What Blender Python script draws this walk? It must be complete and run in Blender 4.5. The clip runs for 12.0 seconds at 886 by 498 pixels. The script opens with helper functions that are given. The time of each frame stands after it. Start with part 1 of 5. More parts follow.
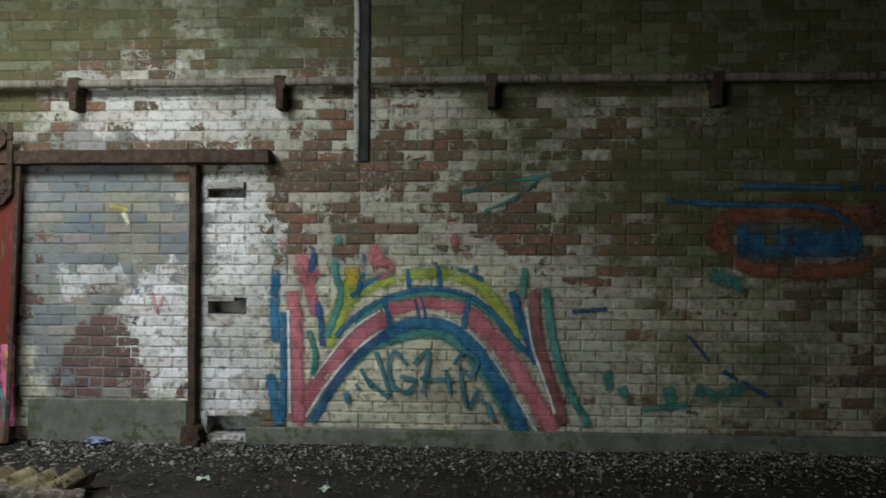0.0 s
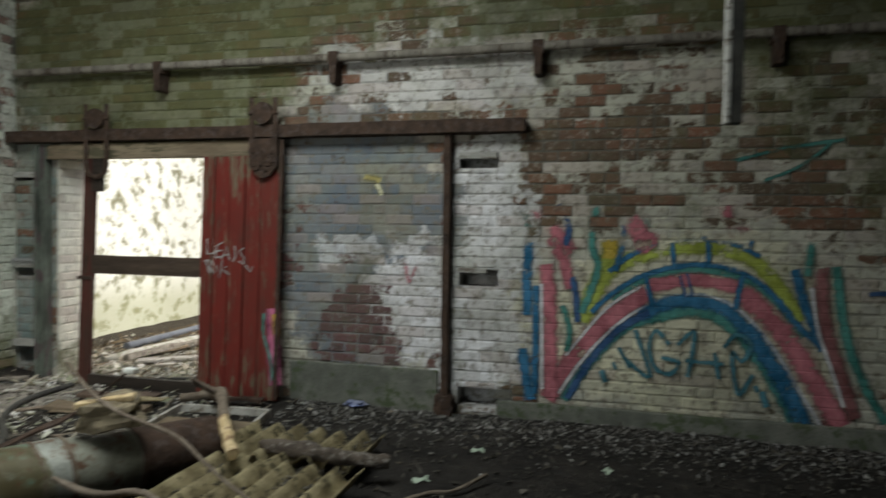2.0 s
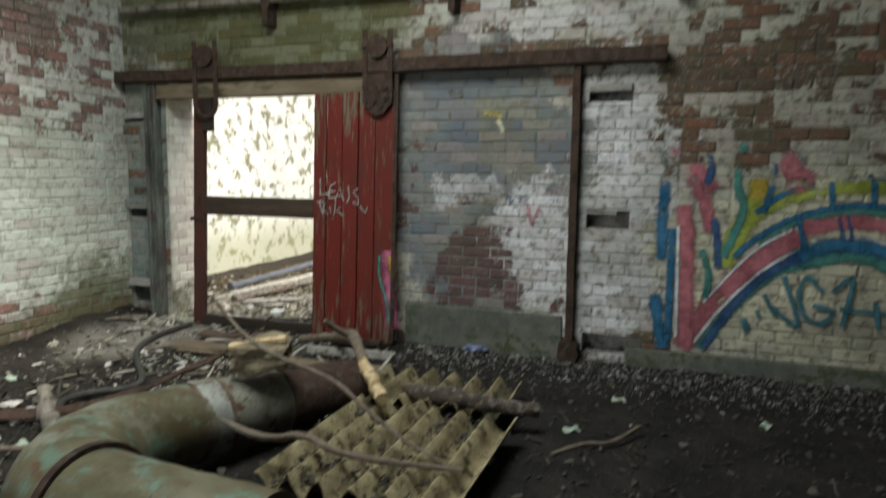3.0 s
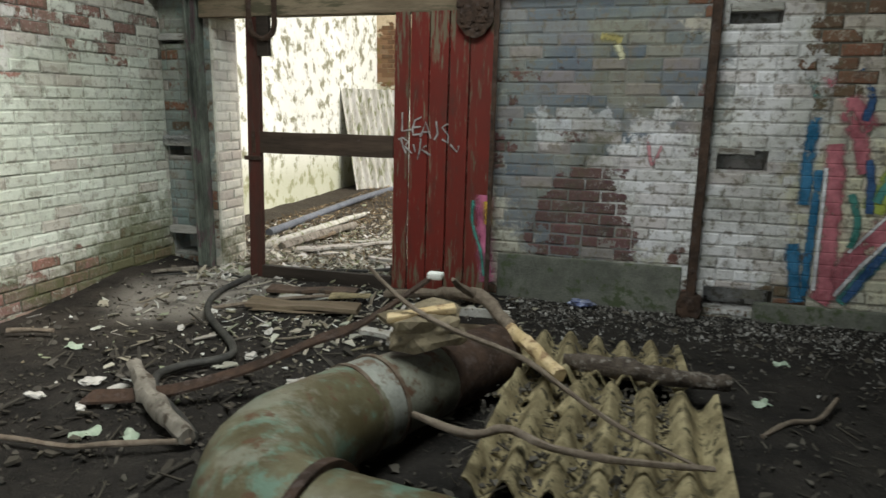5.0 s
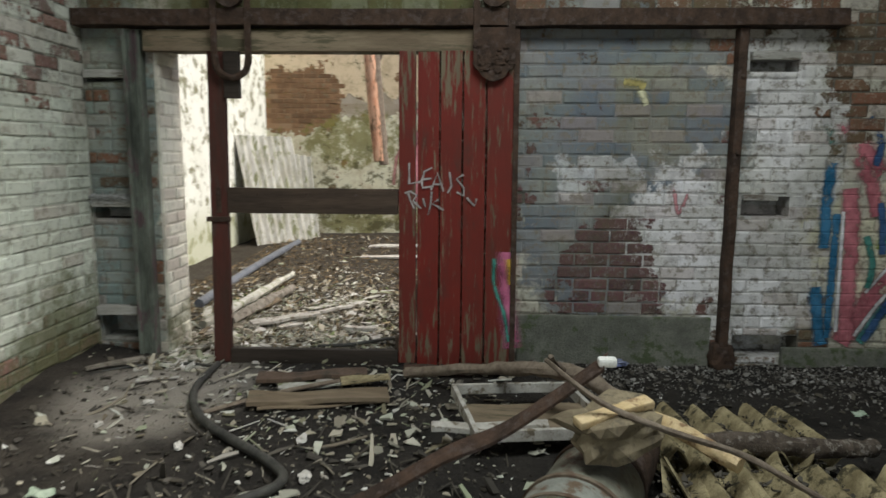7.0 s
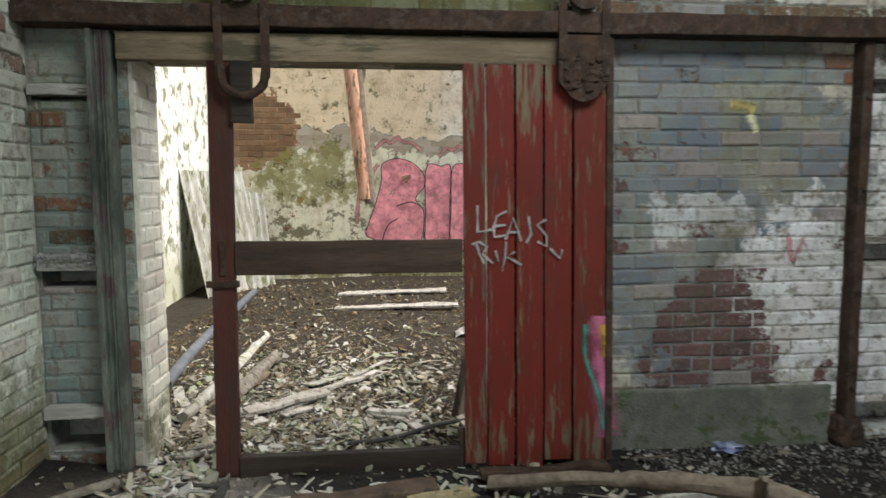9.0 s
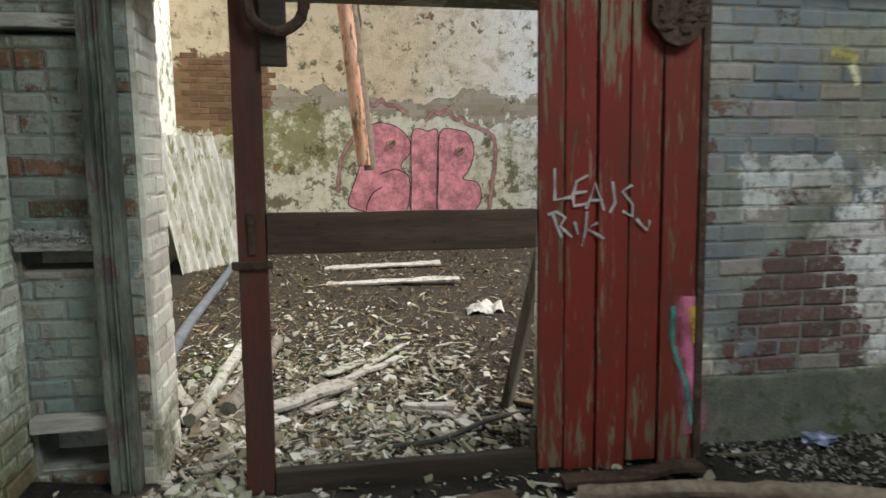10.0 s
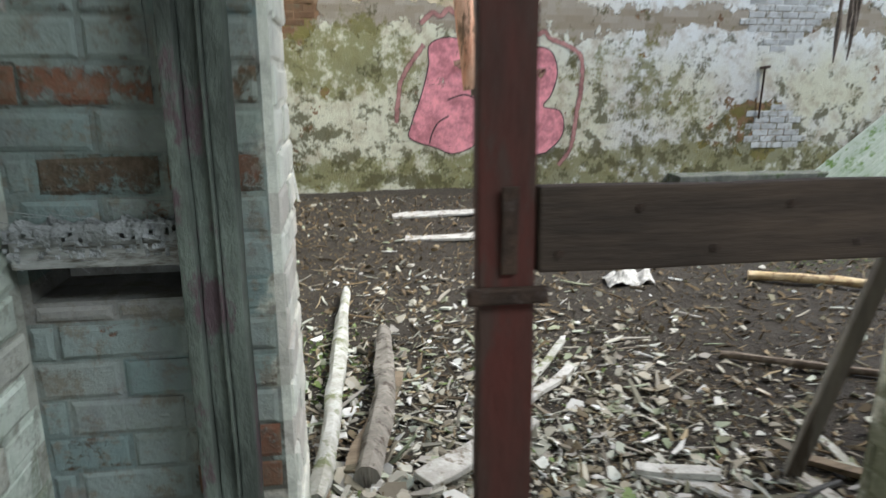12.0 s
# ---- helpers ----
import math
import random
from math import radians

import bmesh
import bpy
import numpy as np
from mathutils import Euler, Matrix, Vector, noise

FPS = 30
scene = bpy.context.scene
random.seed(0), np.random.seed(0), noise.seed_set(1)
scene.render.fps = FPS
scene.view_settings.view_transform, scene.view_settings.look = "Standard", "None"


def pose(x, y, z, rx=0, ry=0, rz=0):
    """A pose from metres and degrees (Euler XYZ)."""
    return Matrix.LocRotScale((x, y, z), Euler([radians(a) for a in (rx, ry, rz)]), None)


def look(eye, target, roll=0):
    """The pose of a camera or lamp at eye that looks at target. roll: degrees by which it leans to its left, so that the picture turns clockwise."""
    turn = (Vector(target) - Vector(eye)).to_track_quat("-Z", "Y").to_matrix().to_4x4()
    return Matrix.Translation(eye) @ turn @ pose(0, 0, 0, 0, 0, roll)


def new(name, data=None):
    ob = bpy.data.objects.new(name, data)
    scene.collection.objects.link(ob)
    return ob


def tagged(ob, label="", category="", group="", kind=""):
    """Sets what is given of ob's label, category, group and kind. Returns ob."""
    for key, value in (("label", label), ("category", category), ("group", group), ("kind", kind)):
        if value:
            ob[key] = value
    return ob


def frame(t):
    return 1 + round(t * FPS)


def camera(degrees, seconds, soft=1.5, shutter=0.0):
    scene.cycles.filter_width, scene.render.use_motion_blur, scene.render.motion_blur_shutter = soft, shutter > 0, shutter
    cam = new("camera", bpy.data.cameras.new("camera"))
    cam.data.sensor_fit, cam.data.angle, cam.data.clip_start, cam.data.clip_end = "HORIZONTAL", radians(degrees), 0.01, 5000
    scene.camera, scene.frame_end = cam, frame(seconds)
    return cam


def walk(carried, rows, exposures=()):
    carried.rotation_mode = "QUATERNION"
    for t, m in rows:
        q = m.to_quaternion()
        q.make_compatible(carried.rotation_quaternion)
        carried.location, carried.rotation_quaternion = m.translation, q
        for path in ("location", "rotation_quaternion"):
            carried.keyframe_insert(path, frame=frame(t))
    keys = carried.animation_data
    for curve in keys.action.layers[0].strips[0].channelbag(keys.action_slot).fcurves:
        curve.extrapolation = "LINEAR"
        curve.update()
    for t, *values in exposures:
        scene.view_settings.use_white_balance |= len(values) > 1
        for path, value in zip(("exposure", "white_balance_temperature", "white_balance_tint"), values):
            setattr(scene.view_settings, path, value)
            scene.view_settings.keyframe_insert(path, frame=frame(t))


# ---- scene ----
cam = camera(68.1, 12.0, shutter=0.5)
ROWS = [
    (0.0, (-0.004, 0.102, 1.539), (-0.210, 4.097, 1.595), 0.23),
    (0.5, (-0.307, 0.037, 1.518), (-0.486, 4.031, 1.633), 0.16),
    (1.0, (-0.512, 0.190, 1.502), (-0.801, 4.179, 1.593), 0.27),
    (1.5, (-0.656, 0.272, 1.521), (-1.250, 4.228, 1.529), 0.46),
    (2.0, (-1.022, 0.168, 1.527), (-2.022, 4.040, 1.409), 0.87),
    (2.5, (-1.330, 0.134, 1.507), (-2.583, 3.923, 1.243), 0.77),
    (3.0, (-1.609, 0.243, 1.481), (-2.925, 3.992, 1.019), 0.68),
    (3.2, (-1.716, 0.272, 1.457), (-3.001, 3.991, 0.737), 0.83),
    (4.8, (-2.665, 0.463, 1.476), (-3.768, 4.229, 0.700), 1.04),
    (5.0, (-2.781, 0.505, 1.461), (-3.888, 4.254, 0.614), 0.95),
    (5.5, (-3.132, 0.543, 1.483), (-4.244, 4.317, 0.763), 0.85),
    (6.0, (-3.532, 0.619, 1.441), (-4.643, 4.396, 0.734), 0.94),
    (6.5, (-3.832, 0.731, 1.483), (-4.588, 4.614, 0.892), 0.60),
    (6.7, (-3.977, 0.773, 1.467), (-4.454, 4.702, 0.887), 0.54),
    (8.3, (-4.745, 1.565, 1.554), (-4.384, 5.508, 0.988), -0.46),
    (8.5, (-4.828, 1.625, 1.516), (-4.446, 5.561, 0.918), -0.38),
    (9.0, (-5.067, 1.923, 1.513), (-4.696, 5.887, 1.136), -0.21),
    (9.5, (-5.330, 2.211, 1.487), (-4.920, 6.172, 1.110), -0.10),
    (10.0, (-5.540, 2.536, 1.473), (-4.890, 6.442, 0.910), -0.22),
    (10.5, (-5.741, 2.947, 1.462), (-5.087, 6.854, 0.912), -0.11),
    (11.0, (-5.919, 3.325, 1.441), (-5.293, 7.209, 0.719), -0.06),
    (11.5, (-6.073, 3.657, 1.470), (-5.465, 7.535, 0.704), -0.28),
    (12.0, (-6.212, 4.130, 1.440), (-5.609, 7.957, 0.447), -0.01),
]
walk(cam, [(t, look(eye, target, roll)) for t, eye, target, roll in ROWS],
     [(0.0, 1.15, 6400, 10), (0.5, 1.12, 6400, 10), (1.0, 0.7, 6450, 10), (1.5, 0.42, 6550, 9), (2.0, 0.42, 6600, 9), (3.0, 0.5, 6600, 9), (5.0, 0.42, 6600, 9), (6.5, 0.26, 6600, 10),
      (8.5, 0.64, 6550, 10), (10.0, 0.47, 6500, 8), (11.0, 0.6, 6150, 7), (12.0, 0.68, 5900, 8)])

# ---- light ----
world = bpy.data.worlds.new("world")
scene.world = world
world.use_nodes = True
wt = world.node_tree
sky = wt.nodes.new("ShaderNodeTexSky")
sky.sky_type, sky.sun_disc = "NISHITA", False
sky.sun_elevation, sky.sun_rotation = radians(55), radians(80)
sky.air_density, sky.dust_density = 1.0, 4.0
wt.links.new(sky.outputs[0], wt.nodes["Background"].inputs[0])
wt.nodes["Background"].inputs[1].default_value = 0.15
sun = new("sun", bpy.data.lights.new("sun", "SUN"))
sun.data.energy, sun.data.angle, sun.data.color = 4.3, radians(35), (1.0, 0.98, 0.93)
sun.matrix_world = look((6.5, 5.5, 13.5), (-5, 8.5, 0))


def area_lamp(name, m, w, h, watts, colour):
    d = bpy.data.lights.new(name, "AREA")
    d.shape, d.size, d.size_y, d.energy, d.color = "RECTANGLE", w, h, watts, colour
    ob = new(name, d)
    ob.matrix_world = m
    return ob


# daylight in the wide opening of the wall behind the walker
area_lamp("opening_daylight", look((-4.6, -3.3, 1.9), (-4.7, 4.0, 1.6)), 3.0, 2.6, 60, (0.93, 1.0, 0.98))
area_lamp("roof_light_daylight", look((-3.5, 2.5, 4.42), (-4.3, 3.4, 0)), 2.1, 1.9, 134, (0.93, 1.0, 0.98))


# ---- node helpers ----
class Nodes:
    def __init__(self, name):
        self.mat = bpy.data.materials.new(name)
        self.mat.use_nodes = True
        self.tree = self.mat.node_tree
        self.shader = self.tree.nodes["Principled BSDF"]
        self.out = self.tree.nodes["Material Output"]

    def put(self, sock, v):
        if isinstance(v, bpy.types.NodeSocket):
            self.tree.links.new(v, sock)
        elif isinstance(v, tuple) and len(v) == 3 and sock.type == "RGBA":
            sock.default_value = (*v, 1)
        else:
            sock.default_value = v

    def math(self, op, a, b=0.0, clamp=False):
        n = self.tree.nodes.new("ShaderNodeMath")
        n.operation, n.use_clamp = op, clamp
        self.put(n.inputs[0], a)
        self.put(n.inputs[1], b)
        return n.outputs[0]

    def place(self, stretch=(1, 1, 1), local=False):
        if local:
            src = self.tree.nodes.new("ShaderNodeTexCoord").outputs["Object"]
        else:
            src = self.tree.nodes.new("ShaderNodeNewGeometry").outputs["Position"]
        n = self.tree.nodes.new("ShaderNodeVectorMath")
        n.operation = "MULTIPLY"
        self.put(n.inputs[0], src)
        n.inputs[1].default_value = stretch
        return n.outputs[0]

    def split(self, v):
        n = self.tree.nodes.new("ShaderNodeSeparateXYZ")
        self.put(n.inputs[0], v)
        return n.outputs

    def join(self, x, y, z):
        n = self.tree.nodes.new("ShaderNodeCombineXYZ")
        for s, v in zip(n.inputs, (x, y, z)):
            self.put(s, v)
        return n.outputs[0]

    def noise(self, v, scale, detail=4.0, rough=0.6, colour=False):
        n = self.tree.nodes.new("ShaderNodeTexNoise")
        self.put(n.inputs["Vector"], v)
        n.inputs["Scale"].default_value = scale
        n.inputs["Detail"].default_value = detail
        n.inputs["Roughness"].default_value = rough
        return n.outputs[1 if colour else 0]

    def white(self, v):
        n = self.tree.nodes.new("ShaderNodeTexWhiteNoise")
        self.put(n.inputs["Vector"], v)
        return n.outputs[0]

    def island(self):
        return self.tree.nodes.new("ShaderNodeNewGeometry").outputs["Random Per Island"]

    def lot(self):
        return self.tree.nodes.new("ShaderNodeObjectInfo").outputs["Random"]

    def step(self, v, lo, hi):
        n = self.tree.nodes.new("ShaderNodeMapRange")
        n.interpolation_type = "SMOOTHSTEP"
        self.put(n.inputs[0], v)
        n.inputs[1].default_value, n.inputs[2].default_value = lo, hi
        return n.outputs[0]

    def ramp(self, v, *stops):
        n = self.tree.nodes.new("ShaderNodeValToRGB")
        e = n.color_ramp.elements
        while len(e) < len(stops):
            e.new(0.5)
        for el, (p, c) in zip(e, stops):
            el.position, el.color = p, (*c, 1)
        self.put(n.inputs[0], v)
        return n.outputs[0]

    def mix(self, f, a, b, how="MIX"):
        n = self.tree.nodes.new("ShaderNodeMix")
        n.data_type, n.blend_type = "RGBA", how
        self.put(n.inputs[0], f)
        self.put(n.inputs[6], a)
        self.put(n.inputs[7], b)
        return n.outputs[2]

    def blob(self, x, z, cx, cz, rx, rz, amp):
        """A soft patch round (cx, cz), of half sizes rx and rz: amp in its middle, nothing outside."""
        a = self.math("DIVIDE", self.math("SUBTRACT", x, cx), rx)
        b = self.math("DIVIDE", self.math("SUBTRACT", z, cz), rz)
        d = self.math("ADD", self.math("MULTIPLY", a, a), self.math("MULTIPLY", b, b))
        return self.math("MULTIPLY", self.step(d, 1.6, 0.3), amp)

    def total(self, *vs):
        t = vs[0]
        for v in vs[1:]:
            t = self.math("ADD", t, v)
        return t

    def finish(self, colour, rough=0.9, bump=None, strength=0.4, distance=0.01, metal=0.0, normal=None, spec=0.2):
        self.put(self.shader.inputs["Base Color"], colour)
        self.put(self.shader.inputs["Roughness"], rough)
        self.put(self.shader.inputs["Metallic"], metal)
        self.shader.inputs["Specular IOR Level"].default_value = spec
        if bump is not None:
            n = self.tree.nodes.new("ShaderNodeBump")
            n.inputs["Strength"].default_value = strength
            n.inputs["Distance"].default_value = distance
            self.put(n.inputs["Height"], bump)
            self.tree.links.new(n.outputs[0], self.shader.inputs["Normal"])
        return self.mat


# ---- sizes ----
WALL = 5.51          # face of the mural wall
THICK = 0.36
LEFT = -6.86         # face of the pale wall
FAR = 12.65          # face of the far room's end wall
FARLEFT = -7.75
RIGHT, BACK, TOP = 5.2, -3.5, 4.3
LONG, HIGH = 0.243, 0.0868   # a brick with its joint
OPEN_L, OPEN_R, OPEN_T = -6.36, -4.46, 2.2


# ---- materials ----
def brick_grid(k, along):
    """Position along a wall, height and a random number for each brick."""
    p = k.split(k.place())
    u, z = p[0 if along == "x" else 1], p[2]
    row = k.math("FLOOR", k.math("DIVIDE", z, HIGH))
    half = k.math("MULTIPLY", k.math("MODULO", row, 2.0), 0.5)
    col = k.math("FLOOR", k.math("ADD", k.math("DIVIDE", u, LONG), half))
    return u, z, k.white(k.join(col, row, 3.0)), k.white(k.join(col, row, 8.0))


def painted_brick(name, along, regions, paints, moss, bare, joint=False, bias=0.0, dirt=1.0):
    """Old brick under flaking paint. regions: patches with more or less paint left. paints: (patch, colour) over the first colour.
    moss: patches of green growth. bare: the brick's colours."""
    k = Nodes(name)
    u, z, ra, rb = brick_grid(k, along)
    pos = k.place()
    big = k.noise(pos, 1.1, 5, 0.62)
    mid = k.noise(pos, 5.5, 6, 0.65)
    fine = k.noise(pos, 60, 4, 0.7)
    chip = k.noise(pos, 19, 6, 0.75)
    u = k.math("ADD", u, k.math("MULTIPLY", k.math("SUBTRACT", k.noise(pos, 2.1, 5, 0.65), 0.5), 0.9))
    z = k.math("ADD", z, k.math("MULTIPLY", k.math("SUBTRACT", k.noise(k.place((1.0, 1.0, 1.3)), 2.4, 5, 0.65), 0.5), 0.8))
    keep = k.total(k.math("MULTIPLY", big, 0.8), k.math("MULTIPLY", mid, 0.85), k.math("MULTIPLY", chip, 0.75), k.math("MULTIPLY", ra, 0.58), *[k.blob(u, z, *r) for r in regions if not joint or r[4] > 0 or r[0] > -2.5])
    more = bias + (0.1 if joint else 0.0)
    cover = k.step(keep, 1.53 - more, 1.64 - more)
    paint = paints[0]
    for patch, colour in paints[1:]:
        ragged = k.total(k.blob(u, z, *patch), k.math("MULTIPLY", k.math("SUBTRACT", chip, 0.5), 0.9), k.math("MULTIPLY", k.math("SUBTRACT", rb, 0.5), 0.45))
        paint = k.mix(k.step(ragged, 0.3, 0.62), paint, colour)
    paint = k.mix(k.math("MULTIPLY", k.step(k.noise(pos, 2.3, 5), 0.35, 0.75), 0.5 * dirt), paint, (0.3, 0.31, 0.22))
    paint = k.mix(k.math("MULTIPLY", rb, 0.45 * dirt), paint, (0.34, 0.32, 0.28))
    paint = k.mix(k.math("MULTIPLY", k.step(ra, 0.7, 0.95), 0.4), paint, (0.36, 0.27, 0.24))
    paint = k.mix(k.math("MULTIPLY", k.step(k.noise(pos, 14, 6, 0.72), 0.5, 0.62), 0.8 * dirt), paint, (0.18, 0.155, 0.12))
    paint = k.mix(k.math("MULTIPLY", k.step(k.noise(pos, 8.5, 8, 0.76), 0.5, 0.6), 0.3 * dirt), paint, (0.17, 0.155, 0.165))
    if joint:
        base = k.mix(fine, (0.06, 0.055, 0.045), (0.15, 0.14, 0.115))
        paint = k.mix(k.math("MULTIPLY", k.step(k.noise(pos, 4.0, 5, 0.7), 0.42, 0.62), 0.4 if along == "x" else 0.3), paint, (0.09, 0.085, 0.07))
    else:
        base = k.ramp(rb, (0.0, bare[0]), (0.45, bare[1]), (0.8, bare[2]), (1.0, bare[3]))
        base = k.mix(k.blob(u, z, -3.15, 1.0, 1.0, 1.1, 0.95 if along == "x" else 0.0), base, k.mix(rb, (0.075, 0.036, 0.047), (0.15, 0.068, 0.08)))
        base = k.mix(k.math("MULTIPLY", k.step(fine, 0.35, 0.75), 0.8), base, (0.15, 0.105, 0.075))
        base = k.mix(k.step(mid, 0.5, 0.75), base, (0.06, 0.052, 0.042))
    if not joint:
        base = k.mix(k.math("MULTIPLY", k.step(k.noise(pos, 27, 7, 0.78), 0.53, 0.6), k.math("ADD", 0.25, k.math("MULTIPLY", ra, 0.5))), base, paint)
        base = k.mix(k.math("MULTIPLY", k.step(k.noise(pos, 12, 5, 0.7), 0.5, 0.65), 0.5), base, (0.1, 0.1, 0.06))
    col = k.mix(cover, base, paint)
    green = k.total(k.math("MULTIPLY", k.noise(pos, 1.7, 6, 0.7), 1.0), k.math("MULTIPLY", rb, 0.1), *[k.blob(u, z, *m) for m in moss])
    col = k.mix(k.math("MULTIPLY", k.step(k.math("ADD", green, k.math("MULTIPLY", k.math("SUBTRACT", chip, 0.5), 0.5)), 0.6, 0.9), 0.8), col, k.mix(mid, (0.035, 0.042, 0.016), (0.14, 0.15, 0.06)))
    col = k.mix(k.math("MULTIPLY", k.step(k.noise(pos, 0.9, 4, 0.6), 0.45, 0.7), 0.4 * dirt), col, (0.08, 0.08, 0.055))
    bump = k.total(k.math("MULTIPLY", cover, 0.35), k.math("MULTIPLY", fine, 0.3), k.math("MULTIPLY", chip, 0.8), k.math("MULTIPLY", mid, 0.9))
    return k.finish(col, 0.88, bump, 0.8, 0.012)


RED = [(0.065, 0.046, 0.03), (0.125, 0.068, 0.042), (0.21, 0.086, 0.052), (0.09, 0.078, 0.045)]
main_regions = [(-2.05, 1.2, 0.35, 1.2, 0.65), (-2.75, 1.25, 0.28, 0.75, 0.3), (-3.2, 1.75, 0.75, 0.85, 0.4), (-3.62, 0.75, 0.26, 0.7, 0.5), (-2.6, 0.75, 0.22, 0.6, 0.45), (-3.22, 0.68, 0.22, 0.2, -0.4), (-2.95, 0.95, 0.2, 0.24, -0.4), (-2.98, 0.6, 0.24, 0.14, -0.35), (-3.4, 0.58, 0.2, 0.14, -0.35), (-0.5, 0.85, 1.25, 0.8, 0.75), (1.6, 0.8, 1.3, 0.7, 0.4),
                (-2.6, 2.85, 1.1, 0.3, 0.3), (-1.15, 2.25, 0.6, 0.22, -0.4), (0.6, 1.75, 0.7, 0.3, -0.1), (-0.9, 2.7, 1.0, 0.3, 0.12), (1.2, 2.7, 2.0, 0.5, 0.05), (-6.65, 1.2, 0.5, 1.8, 0.24)]
main_paints = [(0.5, 0.48, 0.4), ((-2.1, 1.2, 0.5, 1.3, 1.0), (0.74, 0.73, 0.74)), ((-3.15, 1.55, 0.85, 1.25, 1.0), (0.12, 0.145, 0.175)), ((-2.85, 1.85, 0.3, 0.4, 0.6), (0.13, 0.14, 0.115)), ((-2.68, 0.95, 0.34, 0.55, 1.0), (0.7, 0.69, 0.71)), ((-3.3, 1.35, 0.3, 0.16, 0.8), (0.55, 0.56, 0.6)),
               ((-2.6, 2.85, 1.0, 0.35, 0.9), (0.62, 0.6, 0.58)), ((-0.5, 0.8, 1.2, 0.7, 0.95), (0.69, 0.65, 0.47)), ((-6.7, 1.2, 0.4, 1.6, 0.95), (0.16, 0.215, 0.21)), ((2.5, 0.8, 1.6, 0.8, 0.7), (0.36, 0.34, 0.22))]
main_moss = [(-5.4, 3.1, 1.7, 0.9, 0.46), (-0.5, 3.9, 4.5, 0.9, 0.32), (1.8, 2.8, 2.2, 1.2, 0.28), (2.5, 1.0, 1.5, 1.2, 0.15)]
brick_main = painted_brick("painted_brick", "x", main_regions, main_paints, main_moss, RED, bias=0.04)
joint_main = painted_brick("painted_mortar", "x", main_regions + [(-3.05, 0.85, 0.5, 0.5, 0.35)], main_paints, main_moss, RED, True, bias=0.04)
left_regions = [(4.3, 1.0, 3.0, 0.8, 0.4), (3.3, 2.4, 1.2, 0.8, -0.3), (4.6, 2.9, 0.7, 0.35, -0.2), (4.2, 0.05, 3.0, 0.3, -0.3)]
left_paints = [(0.68, 0.7, 0.62), ((4.5, 1.1, 1.5, 1.0, 0.7), (0.6, 0.65, 0.56)), ((3.4, 2.2, 1.0, 0.7, 0.7), (0.74, 0.71, 0.7))]
left_moss = [(5.2, 0.3, 0.6, 0.5, 0.2), (3.5, 0.15, 2.0, 0.3, 0.16)]
ORANGE = [(0.24, 0.14, 0.125), (0.34, 0.17, 0.14), (0.3, 0.22, 0.19), (0.26, 0.18, 0.17)]
brick_left = painted_brick("limewashed_brick", "y", left_regions, left_paints, left_moss, ORANGE, bias=0.15, dirt=0.65)
joint_left = painted_brick("limewashed_mortar", "y", left_regions, left_paints, left_moss, ORANGE, True, bias=0.12, dirt=0.7)


def simple(name, a, b, scale=8, rough=0.85, metal=0.0, spots=None, bump=0.4, stretch=(1, 1, 1), fine=60, local=False, lot=0.0):
    """A material of two colours, with spots of a third."""
    k = Nodes(name)
    p = k.place(stretch, local)
    n = k.noise(p, scale, 6, 0.65)
    f = k.noise(p, fine, 4, 0.7)
    col = k.mix(k.step(n, 0.3, 0.7), a, b)
    col = k.mix(k.math("MULTIPLY", k.step(f, 0.4, 0.7), 0.3), col, tuple(c * 0.45 for c in a))
    if spots:
        s = k.noise(p, scale * 1.7, 6, 0.7)
        col = k.mix(k.step(s, 0.52, 0.62), col, spots)
    if lot:
        col = k.mix(k.math("MULTIPLY", k.lot(), lot), col, tuple(c * 0.3 for c in b))
    return k.finish(col, rough, k.total(n, f), bump, 0.01, metal)


def ground_soil():
    """Dark soil, paler where it is trodden by the pale wall, brown leaf mould in the far room. Before the doorway pale
    dust has daylight mixed into its colour.
    """
    k = Nodes("soil")
    pos = k.place()
    p = k.split(pos)
    n, f = k.noise(pos, 3, 6, 0.65), k.noise(pos, 45, 4, 0.7)
    col = k.mix(k.step(n, 0.3, 0.7), (0.011, 0.0098, 0.0086), (0.031, 0.027, 0.023))
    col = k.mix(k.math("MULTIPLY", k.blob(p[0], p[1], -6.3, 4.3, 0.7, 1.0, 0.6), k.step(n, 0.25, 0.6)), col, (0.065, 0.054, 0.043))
    # pale dust at the doorway, its colour raised further for daylight falling through
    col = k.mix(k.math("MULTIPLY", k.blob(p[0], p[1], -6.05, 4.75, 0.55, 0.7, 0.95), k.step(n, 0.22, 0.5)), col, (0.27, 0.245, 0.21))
    col = k.mix(k.step(p[1], 5.4, 6.0), col, k.mix(n, (0.018, 0.0145, 0.0105), (0.05, 0.041, 0.029)))
    col = k.mix(k.math("MULTIPLY", k.step(k.noise(pos, 60, 3, 0.7), 0.6, 0.7), 0.35), col, (0.13, 0.115, 0.095))
    clod = k.noise(pos, 11, 6, 0.7)
    return k.finish(col, k.math("SUBTRACT", 1.05, k.math("MULTIPLY", clod, 0.55)), k.total(n, k.math("MULTIPLY", f, 0.5), k.math("MULTIPLY", clod, 1.2)), 1.0, 0.03)


